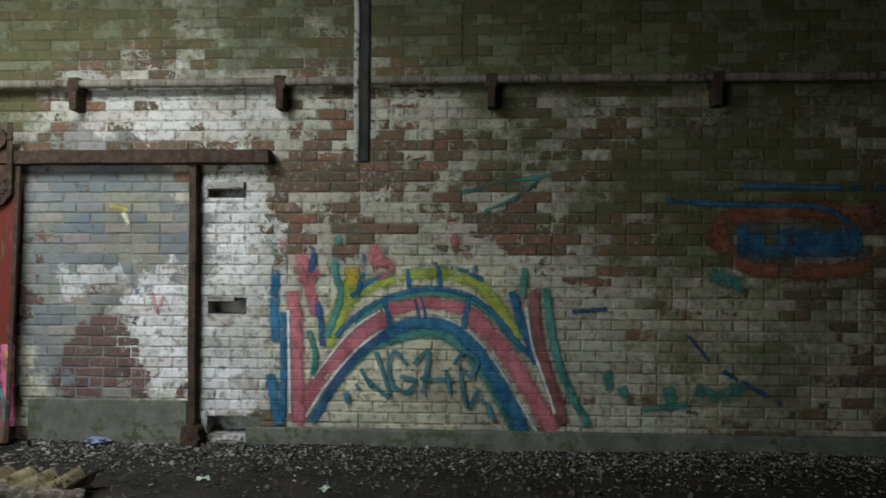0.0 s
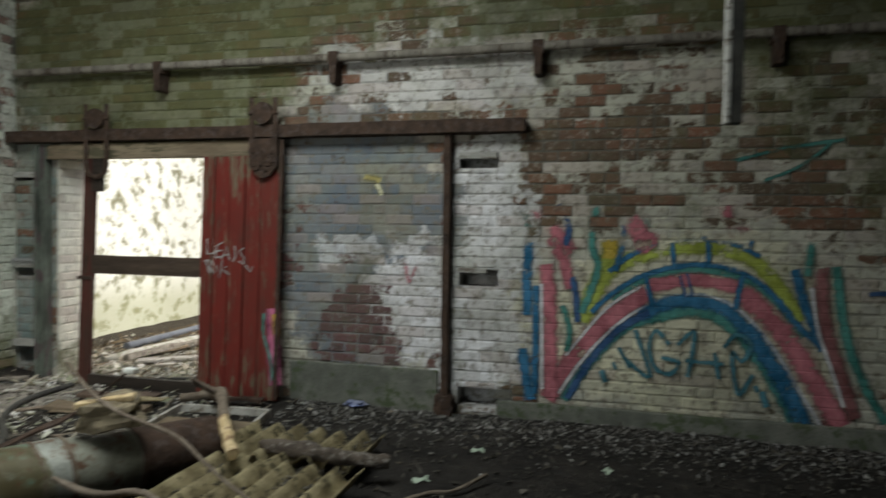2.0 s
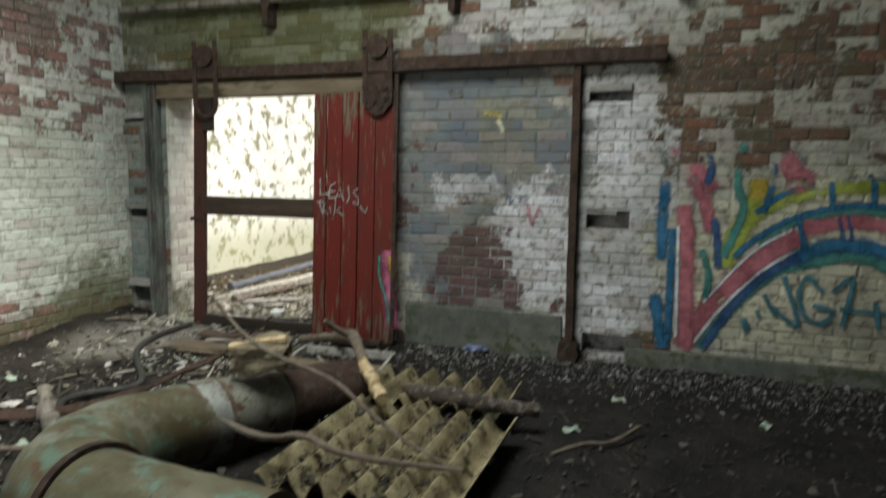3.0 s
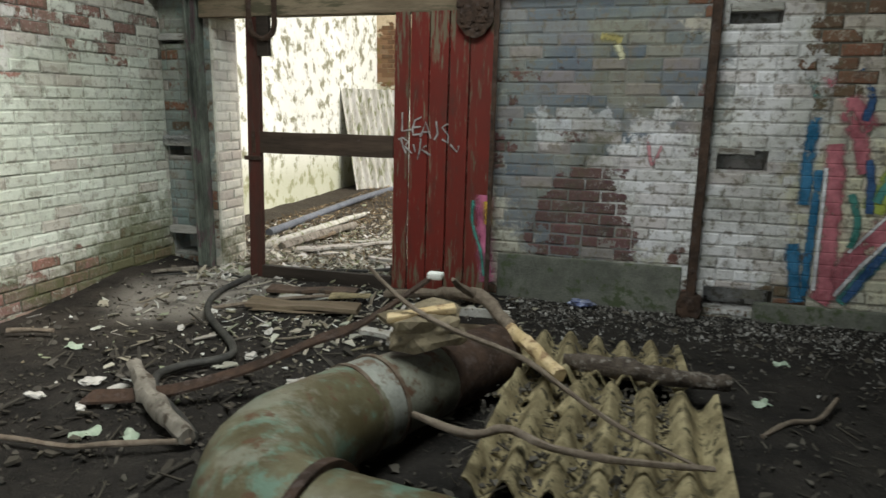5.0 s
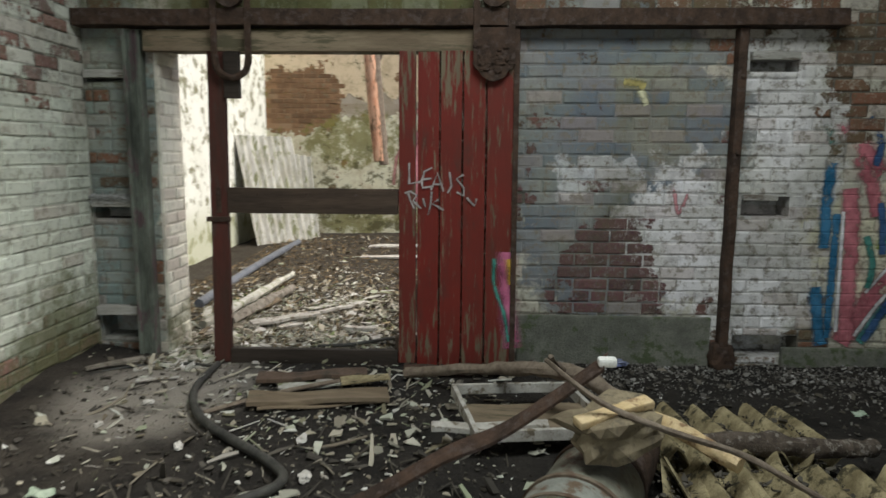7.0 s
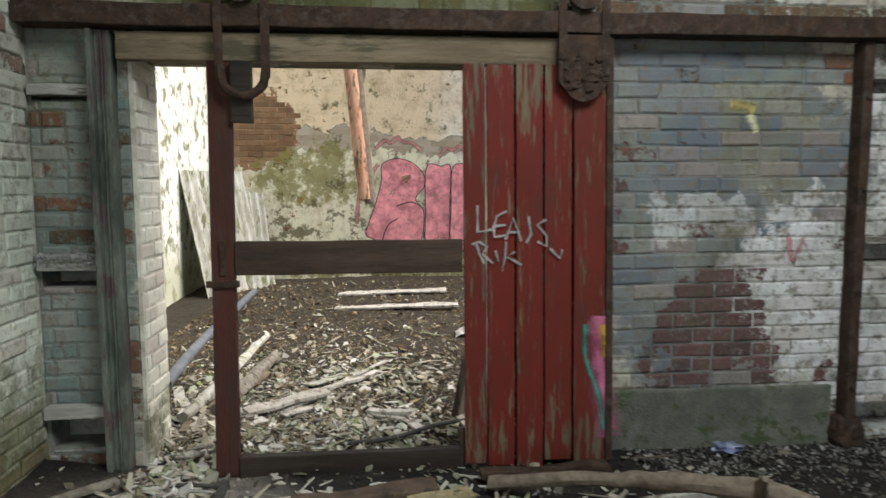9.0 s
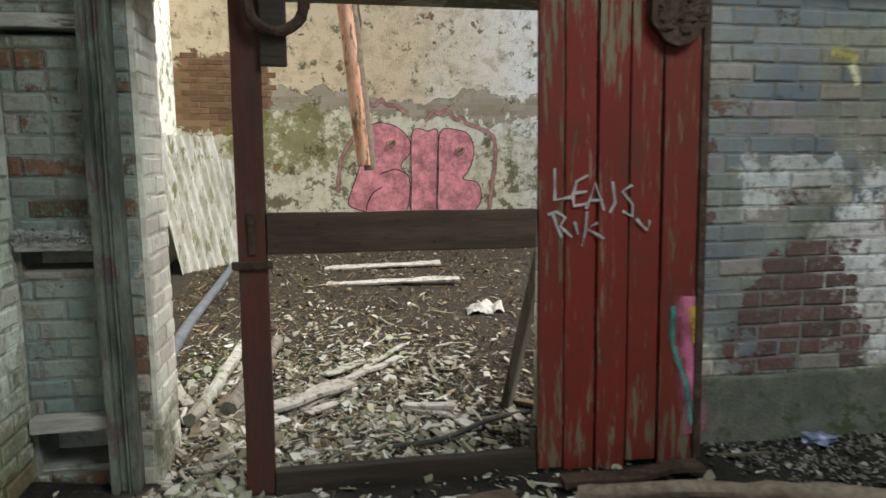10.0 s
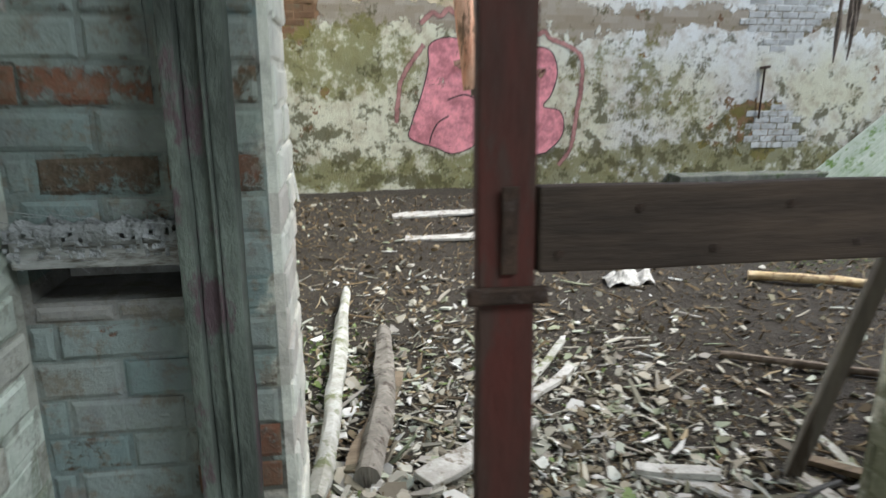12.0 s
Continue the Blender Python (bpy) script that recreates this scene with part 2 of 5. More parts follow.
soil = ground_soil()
timber_dark = simple("dark_timber", (0.075, 0.05, 0.036), (0.13, 0.09, 0.065), 6, 0.8, stretch=(1, 1, 0.12), spots=(0.05, 0.04, 0.03))
timber_flat = simple("dark_rail_timber", (0.03, 0.022, 0.017), (0.09, 0.062, 0.044), 6, 0.8, stretch=(0.12, 1, 1))
timber_black = simple("black_timber", (0.018, 0.014, 0.011), (0.05, 0.038, 0.03), 6, 0.6, stretch=(0.12, 1, 1))
timber_grey = simple("grey_timber", (0.13, 0.115, 0.095), (0.27, 0.245, 0.205), 9, 0.85, stretch=(1, 1, 0.1), spots=(0.07, 0.055, 0.042))
timber_brown = simple("brown_timber", (0.14, 0.105, 0.07), (0.24, 0.19, 0.13), 6, 0.85, stretch=(0.15, 1, 1), spots=(0.09, 0.08, 0.05))
rust = simple("rusty_iron", (0.032, 0.022, 0.017), (0.08, 0.049, 0.034), 11, 0.85, 0.1, spots=(0.075, 0.055, 0.047), bump=0.6)
cement = simple("mossy_cement", (0.11, 0.115, 0.095), (0.2, 0.2, 0.17), 5, 0.92, spots=(0.08, 0.1, 0.055), bump=0.9)
plain_dark = simple("sooty_plaster", (0.07, 0.065, 0.055), (0.13, 0.12, 0.1), 2, 0.95)
asbestos = simple("fibre_cement", (0.15, 0.12, 0.065), (0.4, 0.34, 0.2), 7, 0.92, spots=(0.06, 0.052, 0.03), bump=0.7)
bark = simple("branch_bark", (0.13, 0.1, 0.075), (0.22, 0.18, 0.14), 20, 0.9)
peeled = simple("peeled_wood", (0.5, 0.36, 0.18), (0.62, 0.49, 0.3), 9, 0.7, spots=(0.25, 0.16, 0.09))
def duct_skin():
    """Worn paint on a duct: olive and brown, with turquoise and pale patches and rusty scratches."""
    k = Nodes("patchy_duct_paint")
    p = k.place()
    a, c, f = k.noise(p, 4, 6, 0.65), k.noise(p, 6.5, 6, 0.7), k.noise(p, 50, 4, 0.7)
    col = k.mix(k.step(a, 0.35, 0.65), (0.075, 0.062, 0.03), (0.13, 0.118, 0.068))
    col = k.mix(k.math("MULTIPLY", k.step(c, 0.5, 0.62), 0.75), col, (0.12, 0.21, 0.16))
    col = k.mix(k.math("MULTIPLY", k.step(k.noise(p, 3.1, 6, 0.7), 0.52, 0.64), 0.7), col, (0.23, 0.23, 0.18))
    col = k.mix(k.step(k.noise(p, 9, 7, 0.75), 0.56, 0.64), col, (0.1, 0.055, 0.03))
    return k.finish(col, k.math("ADD", 0.28, k.math("MULTIPLY", f, 0.3)), k.total(a, f), 0.3, 0.008, 0.1, spec=0.5)


duct_paint = duct_skin()
duct_sleeve = simple("grey_duct_sleeve", (0.11, 0.105, 0.08), (0.23, 0.235, 0.19), 7, 0.45, 0.1, spots=(0.1, 0.055, 0.035))
duct_band = simple("zinc_band", (0.2, 0.21, 0.185), (0.34, 0.35, 0.31), 7, 0.45, 0.2, spots=(0.14, 0.1, 0.07))
rusty_ring = simple("rusty_ring", (0.1, 0.06, 0.04), (0.2, 0.17, 0.13), 14, 0.7, 0.2)
stile_paint = simple("red_brown_stile", (0.085, 0.025, 0.019), (0.045, 0.029, 0.022), 6, 0.75, stretch=(1, 1, 0.2), spots=(0.06, 0.035, 0.027))
post_paint = simple("flaking_post_paint", (0.055, 0.06, 0.05), (0.16, 0.18, 0.15), 7, 0.85, stretch=(1, 1, 0.35), spots=(0.1, 0.068, 0.072), bump=1.0)
plastic_black = simple("black_hose_rubber", (0.03, 0.03, 0.028), (0.07, 0.068, 0.06), 9, 0.55)
plastic_grey = simple("grey_plastic", (0.085, 0.095, 0.11), (0.15, 0.16, 0.18), 9, 0.5)


def far_plaster():
    """Cream plaster, blown off in places down to orange brick, green with damp at its foot."""
    k = Nodes("damp_plaster")
    u, z, ra, rb = brick_grid(k, "x")
    pos = k.place()
    big, mid, fine = k.noise(pos, 0.8, 5, 0.6), k.noise(pos, 3.2, 6, 0.68), k.noise(pos, 40, 4, 0.7)
    jag = k.math("ADD", z, k.math("MULTIPLY", k.math("SUBTRACT", k.noise(pos, 1.3, 7, 0.68), 0.5), 1.3))
    col = k.mix(k.step(jag, 2.15, 2.45), (0.68, 0.66, 0.5), (0.66, 0.54, 0.37))
    col = k.mix(k.math("MULTIPLY", k.step(big, 0.42, 0.6), k.step(u, -4.8, -3.2)), col, (0.7, 0.69, 0.63))
    # white plaster at upper right, brightened in colour for the daylight from that side
    col = k.mix(k.math("MULTIPLY", k.math("MULTIPLY", k.step(u, -4.6, -1.9), k.step(jag, 1.3, 2.2)), 0.85), col, (0.82, 0.84, 0.82))
    col = k.mix(k.math("MULTIPLY", k.step(k.noise(pos, 5, 6, 0.7), 0.45, 0.65), 0.55), col, (0.36, 0.275, 0.165))
    under = k.math("MULTIPLY", k.math("MULTIPLY", k.step(jag, 2.02, 2.04), k.step(jag, 2.36, 2.34)), k.step(u, -6.9, -6.3))
    col = k.mix(under, col, k.mix(rb, (0.3, 0.25, 0.18), (0.4, 0.35, 0.28)))
    off = k.total(mid, k.blob(u, z, -7.21, 2.41, 0.9, 0.6, 0.3), k.blob(u, z, -6.80, 0.60, 0.5, 0.3, 0.1), k.blob(u, z, -0.59, 0.76, 0.8, 0.4, 0.2))
    brick = k.ramp(rb, (0, (0.17, 0.1, 0.055)), (0.5, (0.28, 0.165, 0.09)), (1, (0.27, 0.19, 0.12)))
    bare = k.step(off, 0.64, 0.66)
    col = k.mix(bare, col, brick)
    green = k.total(k.noise(pos, 2.6, 7, 0.75), k.blob(u, z, -6.08, 1.72, 1.0, 0.5, 0.22), k.blob(u, z, -2.35, 0.28, 6, 0.3, 0.2), k.blob(u, z, -2.25, 1.50, 1.0, 0.6, 0.12), k.blob(u, z, -0.90, 0.76, 1.4, 0.5, 0.12))
    col = k.mix(k.math("MULTIPLY", k.step(k.math("ADD", green, k.math("MULTIPLY", k.math("SUBTRACT", k.noise(pos, 9, 7, 0.75), 0.5), 0.7)), 0.57, 0.72), 0.8), col, k.mix(mid, (0.06, 0.06, 0.018), (0.27, 0.25, 0.06)))
    spots = k.math("ADD", k.noise(pos, 3.4, 8, 0.74), k.math("MULTIPLY", k.step(z, 1.9, 0.6), 0.07))
    col = k.mix(k.math("MULTIPLY", k.step(spots, 0.565, 0.62), 0.85), col, (0.1, 0.09, 0.04))
    return k.finish(col, 0.9, k.total(mid, fine, k.math("MULTIPLY", bare, -2.0), k.math("MULTIPLY", under, -2.0)), 0.8, 0.014)


plaster_far = far_plaster()


def far_lime():
    """Whitewashed wall with dark flecks, brightest room side."""
    k = Nodes("flecked_whitewash")
    pos = k.place()
    z = k.split(pos)[2]
    col = k.mix(k.noise(pos, 2.0), (0.62, 0.63, 0.55), (0.75, 0.75, 0.7))
    col = k.mix(k.math("MULTIPLY", k.step(k.noise(pos, 4.5, 8, 0.72), 0.5, 0.6), 0.9), col, (0.15, 0.145, 0.075))
    col = k.mix(k.math("MULTIPLY", k.step(z, 0.9, 0.3), 0.6), col, (0.3, 0.31, 0.17))
    return k.finish(col, 0.9, k.noise(pos, 25), 0.5)


lime_far = far_lime()


def red_board():
    """Red paint on boards, worn through to brown and green streaks that run down the grain."""
    k = Nodes("worn_red_paint")
    p = k.place((1, 1, 0.09))
    n = k.noise(p, 26, 6, 0.7)
    f = k.noise(k.place((1, 1, 0.15)), 60, 4, 0.7)
    z = k.split(k.place())[2]
    col = k.mix(k.noise(k.place(), 3, 5, 0.65), (0.25, 0.015, 0.009), (0.075, 0.014, 0.011))
    col = k.mix(k.math("MULTIPLY", k.step(k.noise(k.place((1, 1, 0.3)), 8, 6, 0.7), 0.5, 0.7), 0.7), col, (0.06, 0.03, 0.022))
    col = k.mix(k.math("MULTIPLY", k.lot(), 0.55), col, (0.075, 0.028, 0.02))
    worn = k.total(n, k.math("MULTIPLY", f, 0.2), k.math("MULTIPLY", k.step(z, 0.5, 0.0), 0.05), k.math("MULTIPLY", k.step(z, 1.8, 2.2), 0.08), k.math("MULTIPLY", k.lot(), 0.08))
    col = k.mix(k.step(worn, 0.7, 0.8), col, k.mix(k.noise(p, 5), (0.05, 0.042, 0.026), (0.2, 0.165, 0.11)))
    return k.finish(col, 0.7, k.total(n, f), 0.5, 0.006)


red_paint = red_board()


# ---- mesh helpers ----
def link(name, bm, material, parent=None, smooth=False):
    me = bpy.data.meshes.new(name)
    bm.to_mesh(me)
    bm.free()
    me.materials.append(material)
    if smooth:
        me.polygons.foreach_set("use_smooth", [True] * len(me.polygons))
        me.set_sharp_from_angle(angle=radians(40))
    ob = new(name, me)
    if parent:
        ob.parent = parent
    return ob


def part(name, bm, material, parent, label="", smooth=False):
    ob = link(name, bm, material, parent, smooth)
    return tagged(ob, label) if label else ob


def thing(name, at, label, category, group="", kind=""):
    ob = new(name)
    ob.empty_display_size = 0.1
    ob.matrix_world = at if isinstance(at, Matrix) else Matrix.Translation(at)
    return tagged(ob, label, category, group, kind)


def box(lo, hi, bevel=0.0, rough=0.0, seed=0, cuts=0):
    """A box from corner to corner, its edges bevelled and its faces a little uneven."""
    bm = bmesh.new()
    m = Matrix.Translation([(a + b) / 2 for a, b in zip(lo, hi)]) @ Matrix.Diagonal([b - a for a, b in zip(lo, hi)] + [1])
    bmesh.ops.create_cube(bm, size=1, matrix=m)
    if cuts:
        size = [b - a for a, b in zip(lo, hi)]
        ax = size.index(max(size))
        es = [e for e in bm.edges if abs(e.verts[0].co[ax] - e.verts[1].co[ax]) > 0.9 * size[ax]]
        bmesh.ops.subdivide_edges(bm, edges=es, cuts=cuts, use_grid_fill=True)
    if bevel:
        es = [e for e in bm.edges if len(e.link_faces) == 2 and e.calc_face_angle(0) > 0.5]
        bmesh.ops.bevel(bm, geom=es, offset=bevel, segments=2, affect="EDGES", profile=0.6)
    if rough:
        for v in bm.verts:
            v.co += Vector(noise.noise_vector(v.co * 4 + Vector((seed, seed * 1.7, 0)))) * rough
    return bm


def tube(points, radii, sides=10, wobble=0.0, seed=0, cap=True, steps=4):
    """A round bar along a smooth line through the points; radii: one, or one for each point."""
    pts = [Vector(p) for p in points]
    if isinstance(radii, (int, float)):
        radii = [radii] * len(pts)
    line, rad = [], []
    for i in range(len(pts) - 1):
        a, b, c, d = pts[max(i - 1, 0)], pts[i], pts[i + 1], pts[min(i + 2, len(pts) - 1)]
        for s in range(steps):
            t = s / steps
            line.append(0.5 * ((2 * b) + (c - a) * t + (2 * a - 5 * b + 4 * c - d) * t * t + (3 * b - a - 3 * c + d) * t ** 3))
            rad.append(radii[i] * (1 - t) + radii[i + 1] * t)
    line.append(pts[-1])
    rad.append(radii[-1])
    bm = bmesh.new()
    rings = []
    up = Vector((0.13, 0.21, 0.97))
    for i, (p, r) in enumerate(zip(line, rad)):
        way = (line[min(i + 1, len(line) - 1)] - line[max(i - 1, 0)]).normalized()
        side = way.cross(up)
        if side.length < 0.05:
            side = way.cross(Vector((1, 0, 0)))
        side.normalize()
        top = side.cross(way)
        ring = []
        for s in range(sides):
            a = 2 * math.pi * s / sides
            q = r * (1 + wobble * noise.noise(p * 13 + Vector((math.cos(a), math.sin(a), seed))))
            ring.append(bm.verts.new(p + side * math.cos(a) * q + top * math.sin(a) * q))
        rings.append(ring)
    for a, b in zip(rings, rings[1:]):
        for s in range(sides):
            bm.faces.new((a[s], a[(s + 1) % sides], b[(s + 1) % sides], b[s]))
    if cap:
        bm.faces.new(rings[0][::-1])
        bm.faces.new(rings[-1])
    bmesh.ops.recalc_face_normals(bm, faces=bm.faces)
    return bm


def merge(*bms):
    out = bmesh.new()
    for b in bms:
        me = bpy.data.meshes.new("temporary")
        b.to_mesh(me)
        b.free()
        out.from_mesh(me)
        bpy.data.meshes.remove(me)
    return out


def lump(size, seed, rough=0.25):
    bm = bmesh.new()
    bmesh.ops.create_icosphere(bm, subdivisions=3, radius=1)
    for v in bm.verts:
        c = v.co.copy()
        m = max(abs(c.x), abs(c.y), abs(c.z))
        c = c.lerp(c / m, 0.65) * (1 + rough * noise.noise(c * 1.7 + Vector((seed, 0, 0))) + 0.1 * noise.noise(c * 6 + Vector((seed, 3, 0))))
        v.co = Vector((c.x * size[0], c.y * size[1], c.z * size[2]))
    return bm


def slab_with_holes(u0, u1, z0, z1, holes):
    """The rectangles of a wall that remain round its holes."""
    us = sorted({u0, u1, *[min(max(h[i], u0), u1) for h in holes for i in (0, 1)]})
    zs = sorted({z0, z1, *[min(max(h[i], z0), z1) for h in holes for i in (2, 3)]})
    keep = []
    for a, b in zip(us, us[1:]):
        col = []
        for c, d in zip(zs, zs[1:]):
            if not any(h[0] <= (a + b) / 2 <= h[1] and h[2] <= (c + d) / 2 <= h[3] for h in holes):
                if col and abs(col[-1][3] - c) < 1e-6:
                    col[-1][3] = d
                else:
                    col.append([a, b, c, d])
        keep += col
    return keep


def brick_shape(w, h, depth=0.012, edge=0.005, jitter=None):
    """A brick's showing part, round (0, 0): face towards -y, its edges worn."""
    r = jitter or (lambda: 0.0)
    o = [(-w / 2, 0.0, -h / 2), (w / 2, 0.0, -h / 2), (w / 2, 0.0, h / 2), (-w / 2, 0.0, h / 2)]
    m = [(x, -depth + edge, z) for x, _, z in o]
    f = [(x - math.copysign(edge + r(), x), -depth + r() * 0.5, z - math.copysign(edge + r(), z)) for x, _, z in o]
    faces = [(8, 9, 10, 11)]
    for a in (0, 4):
        faces += [(a + i, a + (i + 1) % 4, a + 4 + (i + 1) % 4, a + 4 + i) for i in range(4)]
    return o + m + f, faces


def brick_wall(owner, m, u0, u1, z0, z1, holes, near, material, seed):
    """Courses of brick on a wall's face. m takes (u, out, z) to the world, out being away from the room.
    near: the stretch whose whole bricks are objects; the rest is one mesh."""
    rng = random.Random(seed)
    whole = []
    for i in range(12):
        v, f = brick_shape(LONG - rng.uniform(0.008, 0.019), HIGH - rng.uniform(0.007, 0.017), 0.004 + 0.0008 * i, 0.006, lambda: rng.uniform(0, 0.006))
        me = bpy.data.meshes.new("brick")
        me.from_pydata(v, [], f)
        me.materials.append(material)
        whole.append(me)
    verts, faces, count = [], [], 0
    row = math.floor(z0 / HIGH)
    while row * HIGH < z1:
        lo, hi = max(row * HIGH, z0), min((row + 1) * HIGH, z1)
        col = math.floor(u0 / LONG) - 1
        while col * LONG < u1 + LONG:
            a = (col - 0.5 * (row % 2)) * LONG
            bits = [(a, a + LONG)]
            if rng.random() < 0.12:
                bits = [(a, a + LONG / 2), (a + LONG / 2, a + LONG)]
            for b0, b1 in bits:
                pieces = [(max(b0, u0), min(b1, u1), lo, hi)]
                for h in holes:
                    nxt = []
                    for p in pieces:
                        if p[0] >= h[1] or p[1] <= h[0] or p[2] >= h[3] or p[3] <= h[2]:
                            nxt.append(p)
                            continue
                        if p[0] < h[0]:
                            nxt.append((p[0], h[0], p[2], p[3]))
                        if p[1] > h[1]:
                            nxt.append((h[1], p[1], p[2], p[3]))
                        c = (max(p[0], h[0]), min(p[1], h[1]))
                        if p[2] < h[2]:
                            nxt.append((*c, p[2], h[2]))
                        if p[3] > h[3]:
                            nxt.append((*c, h[3], p[3]))
                    pieces = nxt
                for p in pieces:
                    w, t = p[1] - p[0], p[3] - p[2]
                    if w < 0.03 or t < 0.03:
                        continue
                    cx, cz = (p[0] + p[1]) / 2, (p[2] + p[3]) / 2
                    if w > LONG - 1e-4 and t > HIGH - 1e-4 and count < 300 and near[0] < cx < near[1] and near[2] < cz < near[3]:
                        ob = new("brick", whole[rng.randrange(12)])
                        ob.matrix_world = m @ pose(cx, 0, cz, rng.uniform(-1.0, 1.0), rng.uniform(-0.9, 0.9), rng.uniform(-0.8, 0.8))
                        ob.parent = owner
                        count += 1
                        continue
                    v, f = brick_shape(w - rng.uniform(0.008, 0.019), t - rng.uniform(0.007, 0.017), rng.uniform(0.004, 0.0125), 0.006, lambda: rng.uniform(0, 0.006))
                    n = len(verts)
                    q = m @ pose(cx, 0, cz, rng.uniform(-1.0, 1.0), rng.uniform(-0.9, 0.9), rng.uniform(-0.8, 0.8))
                    verts += [tuple(q @ Vector(x)) for x in v]
                    faces += [tuple(n + i for i in x) for x in f]
            col += 1
        row += 1
    me = bpy.data.meshes.new("brickwork")
    me.from_pydata(verts, [], faces)
    me.materials.append(material)
    ob = new("brickwork", me)
    ob.parent = owner
    return tagged(ob, kind="stuff")


def wall_slab(name, label, rects, depth, axis, face, way, material):
    """A wall of given rectangles behind the plane axis = face; way: +1 or -1, the side on which its depth lies."""
    bms = []
    for a, b, c, d in rects:
        f0, f1 = sorted((face, face + way * depth))
        bms.append(box((a, f0, c), (b, f1, d)) if axis == "y" else box((f0, a, c), (f1, b, d)))
    return tagged(link(name, merge(*bms), material), label, "wall", kind="structure")


# ---- structure ----
def ground_height(x, y):
    h = 0.03 * noise.noise(Vector((x * 0.7, y * 0.7, 1.0))) + 0.018 * noise.noise(Vector((x * 2.6, y * 2.6, 5.0))) + 0.008 * noise.noise(Vector((x * 9, y * 9, 2.0)))
    if y > WALL:
        h += 0.02 * min((y - WALL) / 0.4, 1) + 0.008 * max(0, y - 8)
    if x < -5.9 and y < WALL:
        h += 0.09 * math.exp(-((x + 6.9) / 0.35) ** 2) * min(max(y - 3.9, 0), 1)
    return h - 0.01


def make_ground():
    x0, x1, y0, y1, s = -8.0, 6.0, -4.2, 13.0, 0.07
    nx, ny = int((x1 - x0) / s), int((y1 - y0) / s)
    verts = [(x0 + i * s, y0 + j * s, ground_height(x0 + i * s, y0 + j * s)) for j in range(ny + 1) for i in range(nx + 1)]
    faces = [(j * (nx + 1) + i, j * (nx + 1) + i + 1, (j + 1) * (nx + 1) + i + 1, (j + 1) * (nx + 1) + i) for j in range(ny) for i in range(nx)]
    me = bpy.data.meshes.new("ground")
    me.from_pydata(verts, [], faces)
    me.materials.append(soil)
    me.polygons.foreach_set("use_smooth", [True] * len(faces))
    return tagged(new("ground", me), "dark trodden soil floor strewn with debris", "ground", kind="structure")


make_ground()
tagged(link("ground_outside", box((-250, -250, -0.6), (250, 250, -0.3)), simple("rough_grass", (0.05, 0.06, 0.025), (0.09, 0.1, 0.045), 2)), "rough grassy ground outside", "ground", kind="structure")
sockets = [(-2.27, -1.94, 2.04, 2.17), (-2.26, -1.93, 1.06, 1.2), (-2.26, -1.8, 0.05, 0.21)]
corner_slots = [(-6.84, -6.5, 1.96, 2.04), (-6.84, -6.5, 1.0, 1.14), (-6.84, -6.5, 0.12, 0.36)]
doorway = (OPEN_L, OPEN_R, -0.2, OPEN_T)
wall_mural = wall_slab("wall_mural", "tall brick wall in flaking paint with a mural", slab_with_holes(LEFT - 0.4, RIGHT, -0.2, TOP, [doorway]), THICK - 0.2, "y", WALL + 0.2, 1, joint_main)
front = wall_slab("wall_mural_face", "brick face in flaking white paint with slots", slab_with_holes(LEFT, RIGHT, -0.2, TOP, [doorway] + sockets + corner_slots), 0.2, "y", WALL, 1, joint_main)
brick_reveal = painted_brick("whitewashed_reveal", "y", [], [(0.8, 0.78, 0.68)], [(5.7, 0.1, 0.6, 0.3, 0.3)], ORANGE, bias=0.6, dirt=0.25)
joint_reveal = painted_brick("whitewashed_joint", "y", [], [(0.74, 0.72, 0.62)], [(5.7, 0.1, 0.6, 0.3, 0.3)], ORANGE, True, bias=0.6, dirt=0.25)
reveals = [tagged(link("trim", box((a, WALL + 0.003, -0.1), (a + 0.02, WALL + THICK + 0.004, OPEN_T)), joint_reveal), "whitewashed brick reveal of the doorway", "door reveal", kind="structure") for a in (OPEN_L, OPEN_R - 0.02)]
wall_left = wall_slab("wall_left", "pale limewashed brick wall with red bricks showing", [(BACK, WALL, -0.2, TOP)], 0.35, "x", LEFT, -1, joint_left)
wall_slab("wall_right", "dim sooty wall", [(BACK, WALL, -0.2, TOP)], 0.3, "x", RIGHT, 1, plain_dark)
back_gap = (-6.4, -2.8, 0.5, 3.3)
wall_slab("wall_back", "dim sooty wall with a wide opening", slab_with_holes(LEFT - 0.35, RIGHT + 0.3, -0.2, TOP, [back_gap]), 0.3, "y", BACK, -1, plain_dark)
roof_gap = (-4.7, -2.3, 1.45, 3.55)
tagged(link("ceiling", merge(*[box((a, c, TOP), (b, d, TOP + 0.08)) for a, b, c, d in slab_with_holes(LEFT - 0.35, RIGHT + 0.3, BACK - 0.3, WALL + THICK, [roof_gap])]), plain_dark), "dark ceiling", "ceiling", kind="structure")
wall_far = wall_slab("wall_far", "damp plastered end wall with pink lettering", [(FARLEFT - 0.3, 4.0, -0.2, 4.6)], 0.3, "y", FAR, 1, plaster_far)
wall_slab("wall_far_left", "bright whitewashed side wall with dark flecks", [(WALL + THICK, FAR, -0.2, 4.6)], 0.3, "x", FARLEFT, -1, lime_far)
wall_slab("wall_far_right", "broken-down damp side wall", [(WALL + THICK, FAR, -0.2, 0.9)], 0.3, "x", 4.0, 1, plaster_far)

